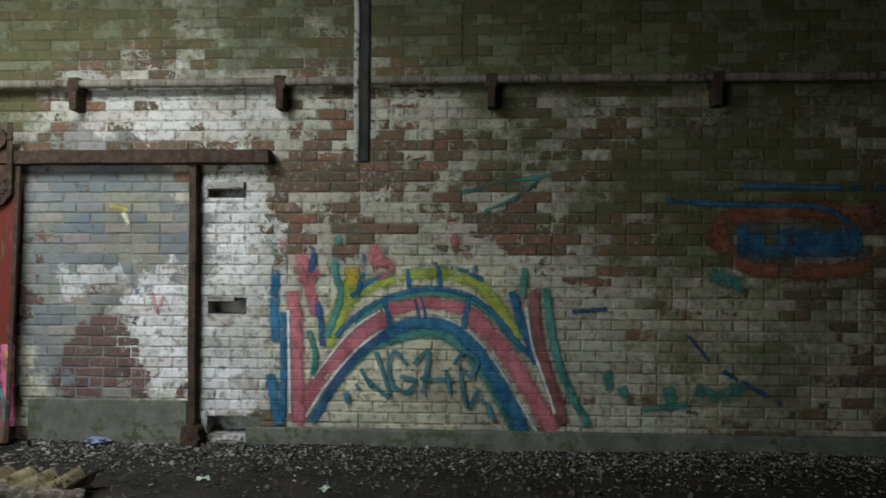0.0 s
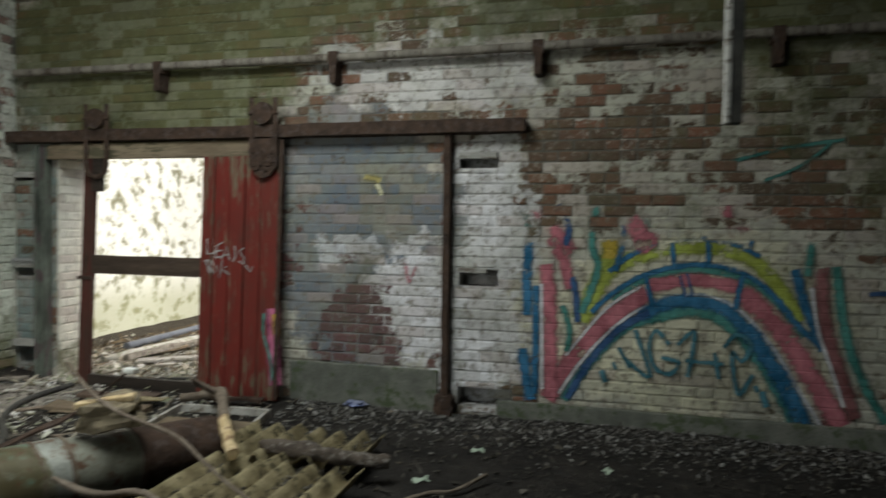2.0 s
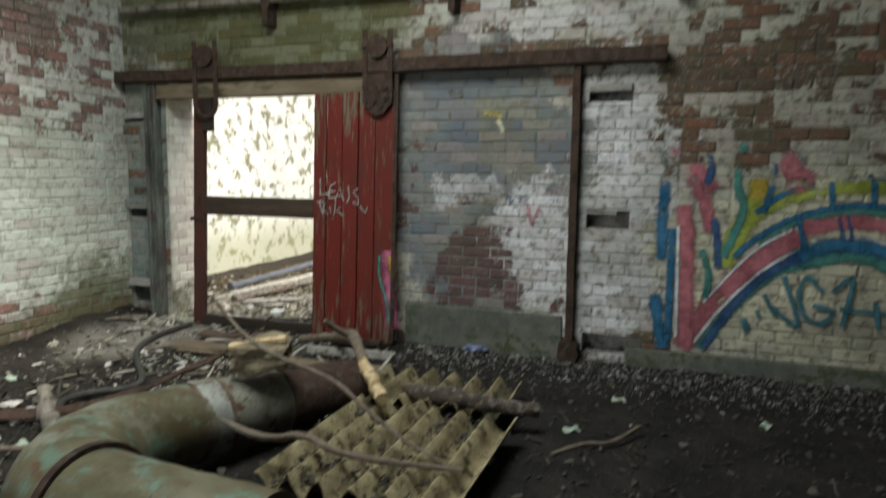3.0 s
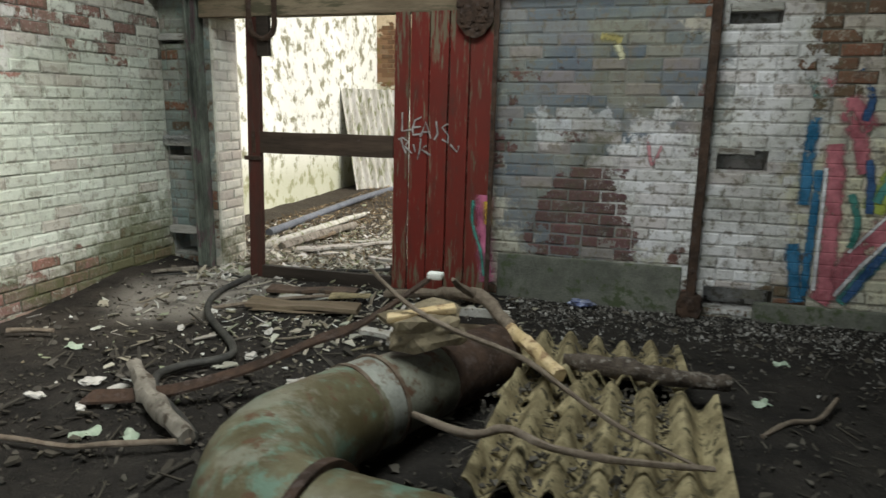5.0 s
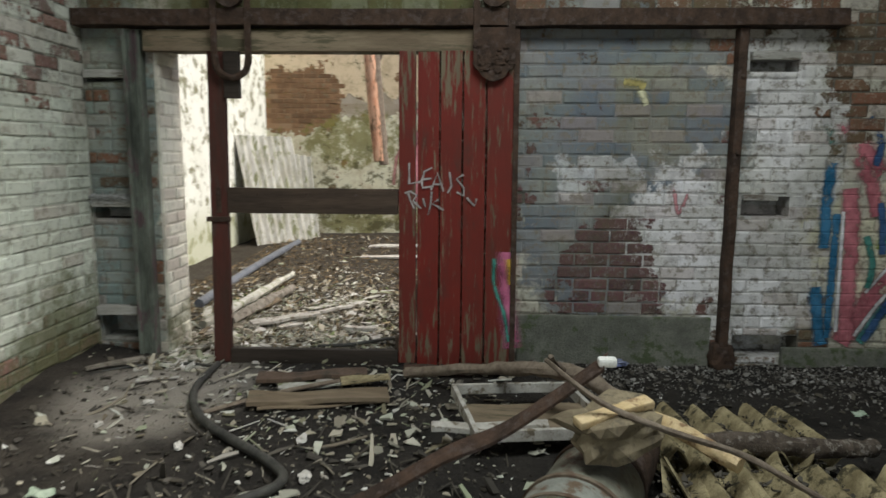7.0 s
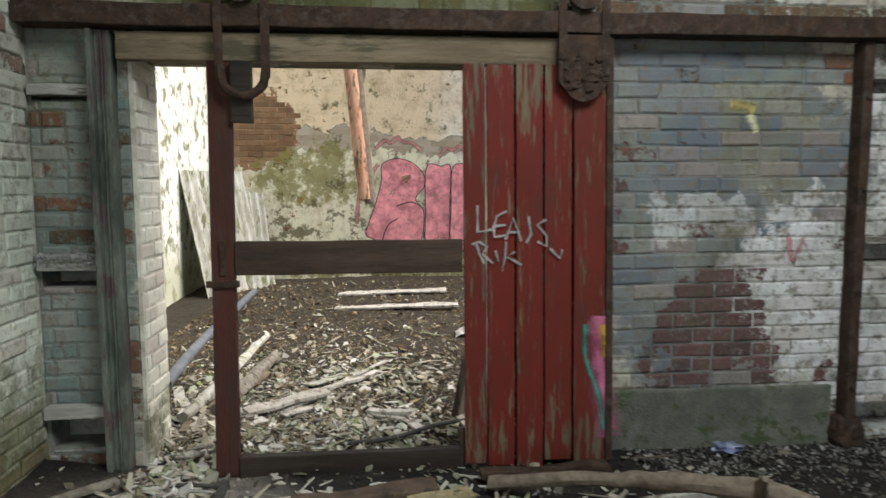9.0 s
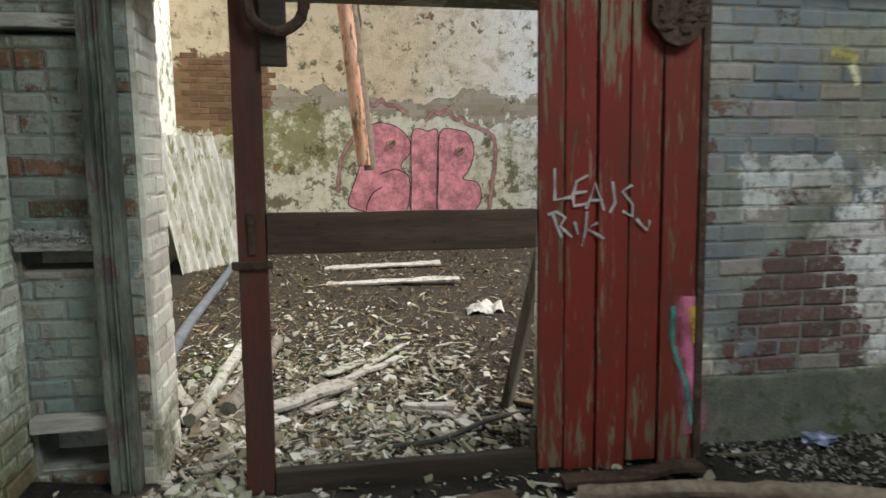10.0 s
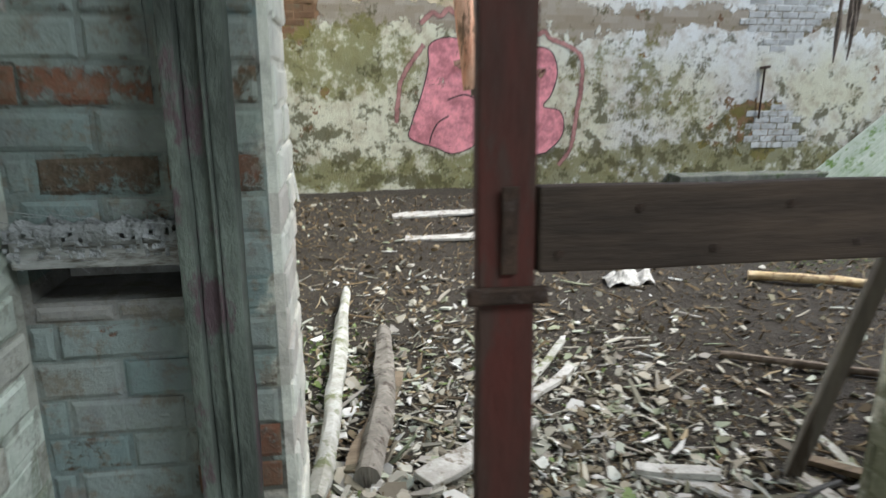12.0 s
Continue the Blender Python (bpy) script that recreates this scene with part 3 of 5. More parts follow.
# cement skirting of the mural wall
for a, b, h, d in [(-3.8, -2.42, 0.34, 0.03), (-1.92, RIGHT, 0.13, 0.045)]:
    tagged(link("trim", box((a, WALL - d, -0.1), (b, WALL, h), 0.012, 0.006, 3, 30), cement), "mossy cement plinth along the brick wall", "plinth", kind="structure")


# ---- door ----
def make_door():
    door = thing("sliding_door", (-3.82, 5.46, 0.0), "large sliding timber door, half its boards gone, worn red paint", "door", kind="structure")
    door.name = "door_1"
    x = -door.location.x
    y = 0.06 - door.location.y

    def p(name, lo, hi, mat, label="", bev=0.006, seed=0, cuts=10):
        lo, hi = (lo[0] + x, lo[1] + y, lo[2]), (hi[0] + x, hi[1] + y, hi[2])
        return part(name, box(lo, hi, bev, 0.004, seed, cuts), mat, door, label)

    stile = p("stile", (-5.945, 5.36, 0.0), (-5.825, 5.41, 2.3), stile_paint, "dark timber stile with red paint", seed=1)
    p("mid_rail", (-5.824, 5.35, 1.06), (-4.639, 5.40, 1.235), timber_flat, "bare dark timber rail", seed=2)
    mid_rail = door.children[-1]
    for i in range(7):
        nail = part("nail", tube([(0, -0.004, 0), (0, 0.004, 0)], 0.009, 8, steps=1), rust, mid_rail, "rusted nail head")
        nail.location = (-5.78 + 0.17 * i + x, 5.348 + y, 1.1 + 0.09 * (i % 2))
    p("bottom_rail", (-5.824, 5.35, -0.01), (-4.639, 5.41, 0.105), timber_black, seed=3)
    p("top_rail", (-6.38, 5.35, 2.155), (-3.9, 5.41, 2.295), timber_brown, "weathered brown top rail", seed=4)
    edges = [-4.637, -4.51, -4.355, -4.2, -4.04, -3.83]
    for i, (a, b) in enumerate(zip(edges, edges[1:])):
        p("board", (a + 0.005, 5.345 + 0.006 * (i % 2), 0.02 - 0.02 * (i % 3)), (b - 0.005, 5.375, 2.16), red_paint, seed=5 + i)
    p("back_rail", (-4.66, 5.378, 0.06), (-3.84, 5.41, 0.2), timber_flat, seed=14)
    return door


# the door hangs out of plumb, its foot towards the room
OUT_OF_PLUMB = Matrix.Translation((0, 5.365, 0)) @ pose(0, 0, 0, -2.5) @ Matrix.Translation((0, -5.46, 0))
the_door = make_door()
the_door.matrix_world = OUT_OF_PLUMB @ the_door.matrix_world

# door frame post and lintel
tagged(link("trim", box((-6.49, WALL, OPEN_T), (OPEN_R + 0.15, WALL + THICK, OPEN_T + 0.12), 0.006, 0.003, 4, 10), timber_brown), "pale timber lintel over the doorway", "lintel", kind="structure")
tagged(link("trim", box((LEFT + 0.02, 5.36, 2.315), (-1.71, 5.498, 2.425), 0.008, 0.008, 5, 60), rust), "rusted iron door rail beam across the wall", "beam", kind="structure")
iron_post = thing("iron_post", (-2.355, 5.45, 0), "rusted iron channel post against the brick wall", "post")
for pz in (0.35, 0.9, 1.5, 2.0):
    part("bolt", tube([(0.0, -0.062, pz), (0.0, -0.05, pz)], 0.014, 6, steps=1), rust, iron_post)
part("crust", lump((0.08, 0.08, 0.1), 4.0), rust, iron_post, "crusted rust at its foot").location = (0, 0, 0.06)
part("shaft", box((-0.03, -0.045, 0.0), (0.03, 0.045, 2.315), 0.006, 0.005, 7, 60), rust, iron_post)

# ---- pipes along the wall ----
pipe = thing("wall_pipe", (0, 5.4, 2.98), "long grey pipe on iron brackets high on the wall", "pipe")
part("tube", tube([(LEFT + 0.1, 0, 0.02), (-3, 0, 0), (0, 0, 0.01), (RIGHT, 0, 0)], 0.036, 12), timber_grey, pipe, smooth=True)
for bx in (-5.1, -3.36, -1.62, 0.11, 1.9, 3.6):
    part("bracket", merge(box((bx - 0.03, -0.045, -0.22), (bx + 0.03, 0.11, -0.04), 0.006), box((bx - 0.045, -0.04, -0.06), (bx + 0.045, 0.11, 0.05), 0.006)), rust, pipe, "rusted bracket")
    part("bolt", tube([(bx, -0.055, -0.17), (bx, -0.04, -0.17)], 0.012, 6, steps=1), rust, pipe.children[-1])

conduit = thing("hanging_conduit", (-0.545, 3.16, 1.99), "pale and black conduit hanging from the ceiling", "conduit")
part("tube", box((-0.035, -0.03, 0), (-0.012, 0.03, TOP - 1.99), 0.005, 0.003, 2, 20), simple("flaking_white_tube", (0.4, 0.39, 0.36), (0.55, 0.54, 0.5), 12, spots=(0.1, 0.08, 0.06)), conduit)
part("cable", box((-0.01, -0.025, 0), (0.036, 0.03, TOP - 1.99), 0.006, 0.003, 4, 20), plastic_black, conduit)

# ---- duct ----
duct = thing("duct_pipe", (-3.8, 2.93, 0.0), "large broken duct elbow in worn green-grey paint lying on the floor", "duct")
part("sleeve", tube([(-0.02, -0.04, 0.215), (0.15, 0.36, 0.195)], [0.188, 0.18], 32), duct_sleeve, duct, "", True)
part("straight", tube([(0.15, 0.36, 0.195), (0.26, 0.6, 0.18), (0.36, 0.84, 0.165)], [0.176, 0.172, 0.168], 32), rust, duct, "rusted bare length", True)
part("elbow", tube([(-0.02, -0.04, 0.215), (-0.095, -0.28, 0.225), (-0.14, -0.52, 0.23), (-0.06, -0.76, 0.235), (0.12, -0.93, 0.235), (0.5, -0.97, 0.225), (1.0, -0.98, 0.22)], [0.19, 0.203, 0.218, 0.228, 0.226, 0.22, 0.215], 36, 0.03, 4, steps=8), duct_paint, duct, smooth=True)
elbow = duct.children[-1]
shell = bmesh.new()
shell.from_mesh(elbow.data)
gone = [f for f in shell.faces if (f.calc_center_median() - Vector((-0.4, -0.72, 0.2))).length < 0.17 + 0.06 * noise.noise(f.calc_center_median() * 11)]
bmesh.ops.delete(shell, geom=gone, context="FACES")
shell.to_mesh(elbow.data)
shell.free()
part("collar", tube([(-0.055, -0.12, 0.217), (0.01, 0.03, 0.213)], 0.197, 32), duct_band, duct, smooth=True)

# ---- corrugated sheet ----
def corrugated(w, l, waves, amp, thick):
    bm = bmesh.new()
    nx, ny = waves * 10, 10
    grid = []
    for side in (0, 1):
        g = []
        for j in range(ny + 1):
            r = []
            for i in range(nx + 1):
                x, y = w * (i / nx - 0.5), l * (j / ny)
                r.append(bm.verts.new((x, y, amp * math.cos(2 * math.pi * waves * i / nx) + side * thick + 0.004 * noise.noise(Vector((x * 5, y * 5, 3))))))
            g.append(r)
        grid.append(g)
    for side, g in enumerate(grid):
        for j in range(ny):
            for i in range(nx):
                q = (g[j][i], g[j][i + 1], g[j + 1][i + 1], g[j + 1][i])
                bm.faces.new(q if side else q[::-1])
    for j in range(ny):
        for i in (0, nx):
            bm.faces.new((grid[0][j][i], grid[0][j + 1][i], grid[1][j + 1][i], grid[1][j][i]))
    for i in range(nx):
        for j in (0, ny):
            bm.faces.new((grid[0][j][i], grid[0][j][i + 1], grid[1][j][i + 1], grid[1][j][i]))
    bmesh.ops.recalc_face_normals(bm, faces=bm.faces)
    return bm


def broken_sheet(w, l, waves, m, seed, label):
    bm = corrugated(w, l, waves, 0.048, 0.012)
    for v in bm.verts:
        end = 0.09 * noise.noise(Vector((v.co.x * 4.0, seed, 1.0 if v.co.y > l / 2 else 5.0))) + 0.05 * noise.noise(Vector((v.co.x * 16, seed, 0)))
        v.co.y += end * (2 * v.co.y / l - 1)
        v.co.z += 0.006 * noise.noise(Vector((v.co.x * 3, v.co.y * 3, seed)))
    ob = link("corrugated_sheet", bm, asbestos, smooth=True)
    ob.matrix_world = m
    return tagged(ob, label, "roof sheet", "corrugated sheets")


broken_sheet(0.95, 1.0, 6, pose(-2.84, 2.60, 0.09, 1.5, 0, -1), 2.0, "broken corrugated fibre cement roof sheet on the floor")
broken_sheet(0.92, 0.62, 6, pose(-2.91, 3.68, 0.12, -2, 2, 3), 5.0, "second broken corrugated sheet lying beyond the log")
broken_sheet(0.5, 0.5, 3, pose(-3.12, 3.32, 0.07, 4, -3, -14), 8.0, "small broken piece of corrugated sheet")
from mathutils.geometry import tessellate_polygon



# ---- painted marks on walls and boards ----
def spray(name, colour, along="x", worn=0.0, worn_top=None, bricks=True, hold=0.5, soft=0.14):
    """Old spray paint: soft at its edges, flaked where the wall flakes; bricks show through as relief."""
    k = Nodes(name)
    u, z, ra, rb = brick_grid(k, along)
    pos = k.place()
    uv = k.tree.nodes.new("ShaderNodeUVMap")
    side = k.math("ABSOLUTE", k.math("SUBTRACT", k.split(uv.outputs[0])[1], 0.5))
    edge = k.step(k.math("ADD", side, k.math("MULTIPLY", k.math("SUBTRACT", k.noise(pos, 16, 6, 0.75), 0.5), 0.75)), 0.5, soft)
    flake = k.total(k.math("MULTIPLY", k.noise(pos, 5.5, 6, 0.65), 1.0), k.math("MULTIPLY", k.noise(pos, 34, 5, 0.7), 0.45), k.math("MULTIPLY", ra, 0.22))
    if worn_top:
        flake = k.math("SUBTRACT", flake, k.math("MULTIPLY", k.step(z, *worn_top), 0.3))
    cover = k.math("MULTIPLY", k.step(flake, hold + worn, hold + 0.16 + worn), edge)
    col = k.mix(k.step(k.noise(pos, 7, 6, 0.7), 0.3, 0.7), tuple(c * 0.6 for c in colour), tuple(min(1, c * 1.25 + 0.035) for c in colour))
    col = k.mix(k.math("MULTIPLY", k.step(k.noise(pos, 45, 4, 0.7), 0.5, 0.75), 0.2), col, (0.4, 0.38, 0.33))
    bump = k.noise(pos, 60, 4, 0.7)
    if bricks:
        row = k.math("DIVIDE", z, HIGH)
        half = k.math("MULTIPLY", k.math("MODULO", k.math("FLOOR", row), 2.0), 0.5)
        fx = k.math("FRACT", k.math("ADD", k.math("DIVIDE", u, LONG), half))
        fz = k.math("FRACT", row)
        jx = k.math("MULTIPLY", k.math("ABSOLUTE", k.math("SUBTRACT", fx, 0.5)), LONG / HIGH)
        jz = k.math("ABSOLUTE", k.math("SUBTRACT", fz, 0.5))
        joint = k.math("MAXIMUM", k.step(jx, 0.5 * LONG / HIGH - 0.1, 0.5 * LONG / HIGH), k.step(jz, 0.4, 0.5))
        bump = k.math("SUBTRACT", bump, k.math("MULTIPLY", joint, 1.2))
    k.finish(col, 0.85, bump, 0.5, 0.006)
    clear = k.tree.nodes.new("ShaderNodeBsdfTransparent")
    m = k.tree.nodes.new("ShaderNodeMixShader")
    k.put(m.inputs[0], cover)
    k.tree.links.new(clear.outputs[0], m.inputs[1])
    k.tree.links.new(k.shader.outputs[0], m.inputs[2])
    k.tree.links.new(m.outputs[0], k.out.inputs[0])
    return k.mat


COLOURS = {"lime": (0.3, 0.35, 0.05), "amber": (0.42, 0.3, 0.03), "teal": (0.04, 0.19, 0.16), "pink": (0.38, 0.11, 0.135), "red": (0.21, 0.075, 0.075), "pale": (0.55, 0.55, 0.56), "blue": (0.008, 0.11, 0.22), "navy": (0.012, 0.06, 0.16), "ink": (0.035, 0.15, 0.19), "orange": (0.24, 0.075, 0.03)}
PAINT = {c: spray("spray_" + c, v, worn_top=(1.15, 1.65), hold=0.55) for c, v in COLOURS.items()}


def smooth_line(pts, steps=8, closed=False):
    pts = [Vector((a, 0, b)) for a, b in pts]
    n = len(pts)
    out = []
    for i in range(n if closed else n - 1):
        if closed:
            a, b, c, d = pts[i - 1], pts[i], pts[(i + 1) % n], pts[(i + 2) % n]
        else:
            a, b, c, d = pts[max(i - 1, 0)], pts[i], pts[i + 1], pts[min(i + 2, n - 1)]
        for s in range(steps):
            t = s / steps
            out.append(0.5 * (2 * b + (c - a) * t + (2 * a - 5 * b + 4 * c - d) * t * t + (3 * b - a - 3 * c + d) * t ** 3))
    if not closed:
        out.append(pts[-1])
    return out


def ribbon(pts, width, closed=False, straight=False):
    """A painted stroke in the plane y = 0."""
    line = [Vector((a, 0, b)) for a, b in pts] if straight else smooth_line(pts, 8, closed)
    if closed:
        line.append(line[0])
    bm = bmesh.new()
    uv = bm.loops.layers.uv.new("UVMap")
    rows = []
    for i, p in enumerate(line):
        way = (line[min(i + 1, len(line) - 1)] - line[max(i - 1, 0)]).normalized()
        side = Vector((-way.z, 0, way.x)) * width * 0.62
        end = way * width * 0.4 * ((i == len(line) - 1) - (i == 0)) if not closed else Vector()
        rows.append((bm.verts.new(p - side + end), bm.verts.new(p + side + end)))
    for a, b in zip(rows, rows[1:]):
        f = bm.faces.new((a[0], b[0], b[1], a[1]))
        for loop, v in zip(f.loops, (0, 0, 1, 1)):
            loop[uv].uv = (0.5, v)
    for f in bm.faces:
        if f.normal.y > 0:
            f.normal_flip()
    return bm


def strokes(name, label, rows, y, part_name):
    top = thing(name, (0, y, 0), label, "graffiti", kind="structure")
    for i, (c, w, pts) in enumerate(rows):
        ob = part(part_name, ribbon(pts, w), PAINT[c], top)
        ob.location.y = -0.0003 * i
    return top


MURAL = [
    ("teal", 0.12, [(-0.68, 0.88), (-0.41, 0.94), (-0.18, 0.86), (0.02, 0.65), (0.19, 0.38), (0.34, 0.09)]),
    ("teal", 0.1, [(-1.36, 0.21), (-1.16, 0.52), (-0.93, 0.77), (-0.68, 0.88)]),
    ("lime", 0.17, [(-1.23, 0.88), (-1.15, 1.07), (-1.08, 1.22), (-1.04, 1.37)]),
    ("amber", 0.13, [(-1.04, 1.37), (-1.03, 1.52), (-1.03, 1.67)]),
    ("lime", 0.13, [(-1.11, 1.17), (-0.93, 1.29), (-0.71, 1.38), (-0.46, 1.42), (-0.16, 1.4), (0.04, 1.3), (0.19, 1.12), (0.3, 0.93)]),
    ("teal", 0.08, [(-0.98, 1.0), (-0.76, 1.17), (-0.41, 1.25), (-0.08, 1.2), (0.14, 1.06), (0.34, 0.8)]),
    ("pink", 0.17, [(-1.48, 0.23), (-1.36, 0.44), (-1.16, 0.7), (-0.96, 0.9), (-0.8, 1.02)]),
    ("pink", 0.12, [(-0.7, 1.12), (-0.41, 1.17), (-0.12, 1.13)]),
    ("pink", 0.17, [(-0.03, 1.05), (0.19, 0.83), (0.39, 0.53), (0.59, 0.19)]),
    ("pale", 0.03, [(-1.41, 0.23), (-1.23, 0.51), (-0.98, 0.79), (-0.76, 0.95), (-0.41, 1.06), (-0.11, 0.97), (0.14, 0.7), (0.36, 0.34), (0.48, 0.14)]),
    ("pale", 0.025, [(-1.36, 0.54), (-1.06, 0.92), (-0.81, 1.1)]),
    ("blue", 0.15, [(-0.01, 0.78), (0.17, 0.53), (0.29, 0.31), (0.4, 0.07)]),
    ("blue", 0.12, [(-0.76, 0.9), (-0.61, 0.98), (-0.41, 1.01), (-0.18, 0.95), (0.02, 0.75)]),
    ("navy", 0.07, [(-1.34, 0.21), (-1.18, 0.49), (-0.98, 0.74), (-0.76, 0.9)]),
    ("blue", 0.05, [(-1.16, 0.9), (-1.01, 1.05), (-0.81, 1.18), (-0.58, 1.26), (-0.36, 1.29), (-0.11, 1.25), (0.1, 1.12), (0.29, 0.89), (0.47, 0.71)]),
    ("blue", 0.05, [(-1.03, 1.23), (-0.86, 1.36), (-0.61, 1.46), (-0.4, 1.49), (-0.16, 1.46), (0.03, 1.37)]),
    ("blue", 0.045, [(-0.77, 1.2), (-0.71, 0.96)]),
    ("blue", 0.05, [(-0.07, 1.21), (-0.11, 0.98)]),
    ("navy", 0.025, [(-0.51, 1.19), (-0.47, 1.04)]),
    ("navy", 0.025, [(-0.46, 1.21), (-0.42, 1.05)]),
    ("blue", 0.045, [(-0.58, 1.47), (-0.56, 1.27)]),
    ("blue", 0.045, [(-0.32, 1.48), (-0.31, 1.29)]),
    ("blue", 0.035, [(-0.45, 1.71), (-0.44, 1.5)]),
    ("blue", 0.04, [(0.02, 1.6), (-0.02, 1.45)]),
    ("pink", 0.13, [(-1.53, 1.21), (-1.5, 0.89), (-1.49, 0.54), (-1.48, 0.24)]),
    ("pink", 0.12, [(-1.6, 1.69), (-1.47, 1.55), (-1.36, 1.4)]),
    ("pink", 0.1, [(-1.49, 1.44), (-1.39, 1.27), (-1.35, 1.11)]),
    ("blue", 0.09, [(-1.68, 1.4), (-1.69, 1.19), (-1.68, 0.88)]),
    ("blue", 0.1, [(-1.71, 0.53), (-1.69, 0.38), (-1.65, 0.19)]),
    ("blue", 0.065, [(-1.61, 1.06), (-1.61, 0.69), (-1.61, 0.23)]),
    ("pale", 0.03, [(-1.57, 1.09), (-1.56, 0.69), (-1.55, 0.26)]),
    ("navy", 0.06, [(-1.44, 1.72), (-1.36, 1.57), (-1.38, 1.44)]),
    ("navy", 0.06, [(-1.32, 1.14), (-1.29, 0.99), (-1.28, 0.83)]),
    ("teal", 0.07, [(-1.15, 1.74), (-1.18, 1.44), (-1.13, 1.22), (-1.24, 0.91)]),
    ("teal", 0.06, [(-1.39, 0.91), (-1.34, 0.74), (-1.36, 0.59)]),
    ("blue", 0.05, [(-0.98, 1.66), (-0.94, 1.49), (-0.99, 1.24)]),
    ("pink", 0.17, [(-0.86, 1.67), (-0.83, 1.54), (-0.77, 1.45)]),
    ("pink", 0.12, [(-0.82, 1.46), (-0.63, 1.55)]),
    ("teal", 0.05, [(-0.8, 1.67), (-0.71, 1.57), (-0.61, 1.64)]),
    ("pink", 0.1, [(-0.2, 1.7), (-0.16, 1.55), (-0.05, 1.56)]),
    ("blue", 0.08, [(0.29, 1.24), (0.36, 1.0), (0.48, 0.71)]),
    ("red", 0.11, [(0.46, 1.25), (0.49, 0.9), (0.58, 0.58), (0.69, 0.24)]),
    ("pale", 0.03, [(0.4, 1.13), (0.45, 0.83), (0.54, 0.56), (0.63, 0.29)]),
    ("teal", 0.075, [(0.56, 1.27), (0.62, 0.85), (0.73, 0.51), (0.89, 0.21)]),
    ("teal", 0.06, [(0.39, 1.45), (0.37, 1.25)]),
    ("teal", 0.06, [(-1.75, 1.72), (-1.68, 1.57)]),
]
TAG = [
    ("ink", 0.037, [(-0.95, 0.61), (-0.88, 0.48)]),
    ("ink", 0.041, [(-0.91, 0.54), (-0.72, 0.41), (-0.83, 0.75)]),
    ("ink", 0.041, [(-0.59, 0.68), (-0.68, 0.77), (-0.73, 0.64), (-0.68, 0.48), (-0.57, 0.44), (-0.51, 0.53), (-0.62, 0.56)]),
    ("ink", 0.037, [(-0.51, 0.68), (-0.40, 0.77), (-0.44, 0.44)]),
    ("ink", 0.037, [(-0.45, 0.55), (-0.20, 0.54)]),
    ("ink", 0.037, [(-0.25, 0.61), (-0.22, 0.44)]),
    ("ink", 0.041, [(-0.18, 0.68), (-0.10, 0.77), (0.00, 0.70), (-0.06, 0.57), (-0.13, 0.63), (-0.08, 0.32), (0.01, 0.46)]),
    ("ink", 0.06, [(-1.08, 0.41), (-1.06, 0.36)]),
    ("ink", 0.037, [(-0.99, 0.49), (-0.98, 0.46)]),
    ("ink", 0.06, [(0.09, 0.33), (0.11, 0.26)]),
    ("ink", 0.037, [(0.04, 0.38), (0.05, 0.36)]),
]
SPRAY = [
    ("orange", 0.183, [(1.91, 1.71), (2.09, 1.90), (2.63, 1.95), (2.99, 1.88), (3.40, 1.86)]),
    ("orange", 0.156, [(1.95, 1.67), (2.18, 1.48), (2.64, 1.44), (3.08, 1.49)]),
    ("blue", 0.275, [(2.20, 1.68), (2.55, 1.67), (2.94, 1.68)]),
    ("blue", 0.055, [(1.55, 2.01), (2.14, 1.98), (2.73, 1.96), (2.99, 1.81), (3.06, 1.62)]),
    ("blue", 0.046, [(2.14, 2.13), (3.39, 2.11)]),
    ("red", 0.275, [(3.17, 1.88), (3.52, 1.86)]),
    ("teal", 0.138, [(1.93, 1.39), (2.07, 1.35), (2.09, 1.24)]),
    ("teal", 0.119, [(1.80, 0.47), (1.95, 0.43), (2.09, 0.50)]),
    ("navy", 0.041, [(1.99, 0.63), (2.22, 0.50), (2.42, 0.39)]),
    ("navy", 0.032, [(1.71, 0.91), (1.86, 0.73)]),
    ("teal", 0.101, [(1.55, 0.47), (1.57, 0.36)]),
    ("teal", 0.083, [(1.18, 0.47), (1.22, 0.39)]),
    ("teal", 0.092, [(1.05, 0.60), (1.07, 0.51)]),
    ("teal", 0.055, [(1.36, 0.33), (1.75, 0.37)]),
    ("teal", 0.032, [(-0.20, 2.06), (0.17, 2.16), (0.57, 2.22)]),
    ("teal", 0.028, [(0.07, 1.93), (0.31, 2.04), (0.49, 2.19)]),
    ("navy", 0.041, [(1.04, 1.13), (0.79, 1.11)]),
]
DOOR_WORDS = [
    [(-4.561, 1.407), (-4.56, 1.272), (-4.491, 1.284)],
    [(-4.409, 1.38), (-4.458, 1.355), (-4.475, 1.294), (-4.469, 1.245), (-4.41, 1.254)],
    [(-4.465, 1.303), (-4.416, 1.309)],
    [(-4.41, 1.238), (-4.37, 1.347), (-4.328, 1.227)],
    [(-4.394, 1.27), (-4.338, 1.269)],
    [(-4.285, 1.346), (-4.272, 1.259), (-4.296, 1.217)],
    [(-4.196, 1.332), (-4.239, 1.307), (-4.187, 1.248), (-4.187, 1.193), (-4.23, 1.216)],
    [(-4.164, 1.176), (-4.114, 1.126), (-4.104, 1.168)],
    [(-4.567, 1.208), (-4.548, 1.149), (-4.529, 1.11)],
    [(-4.586, 1.211), (-4.55, 1.221), (-4.509, 1.194), (-4.535, 1.156), (-4.483, 1.109)],
    [(-4.463, 1.167), (-4.451, 1.122)],
    [(-4.407, 1.212), (-4.414, 1.131), (-4.428, 1.066)],
    [(-4.362, 1.163), (-4.401, 1.137), (-4.329, 1.097)],
]
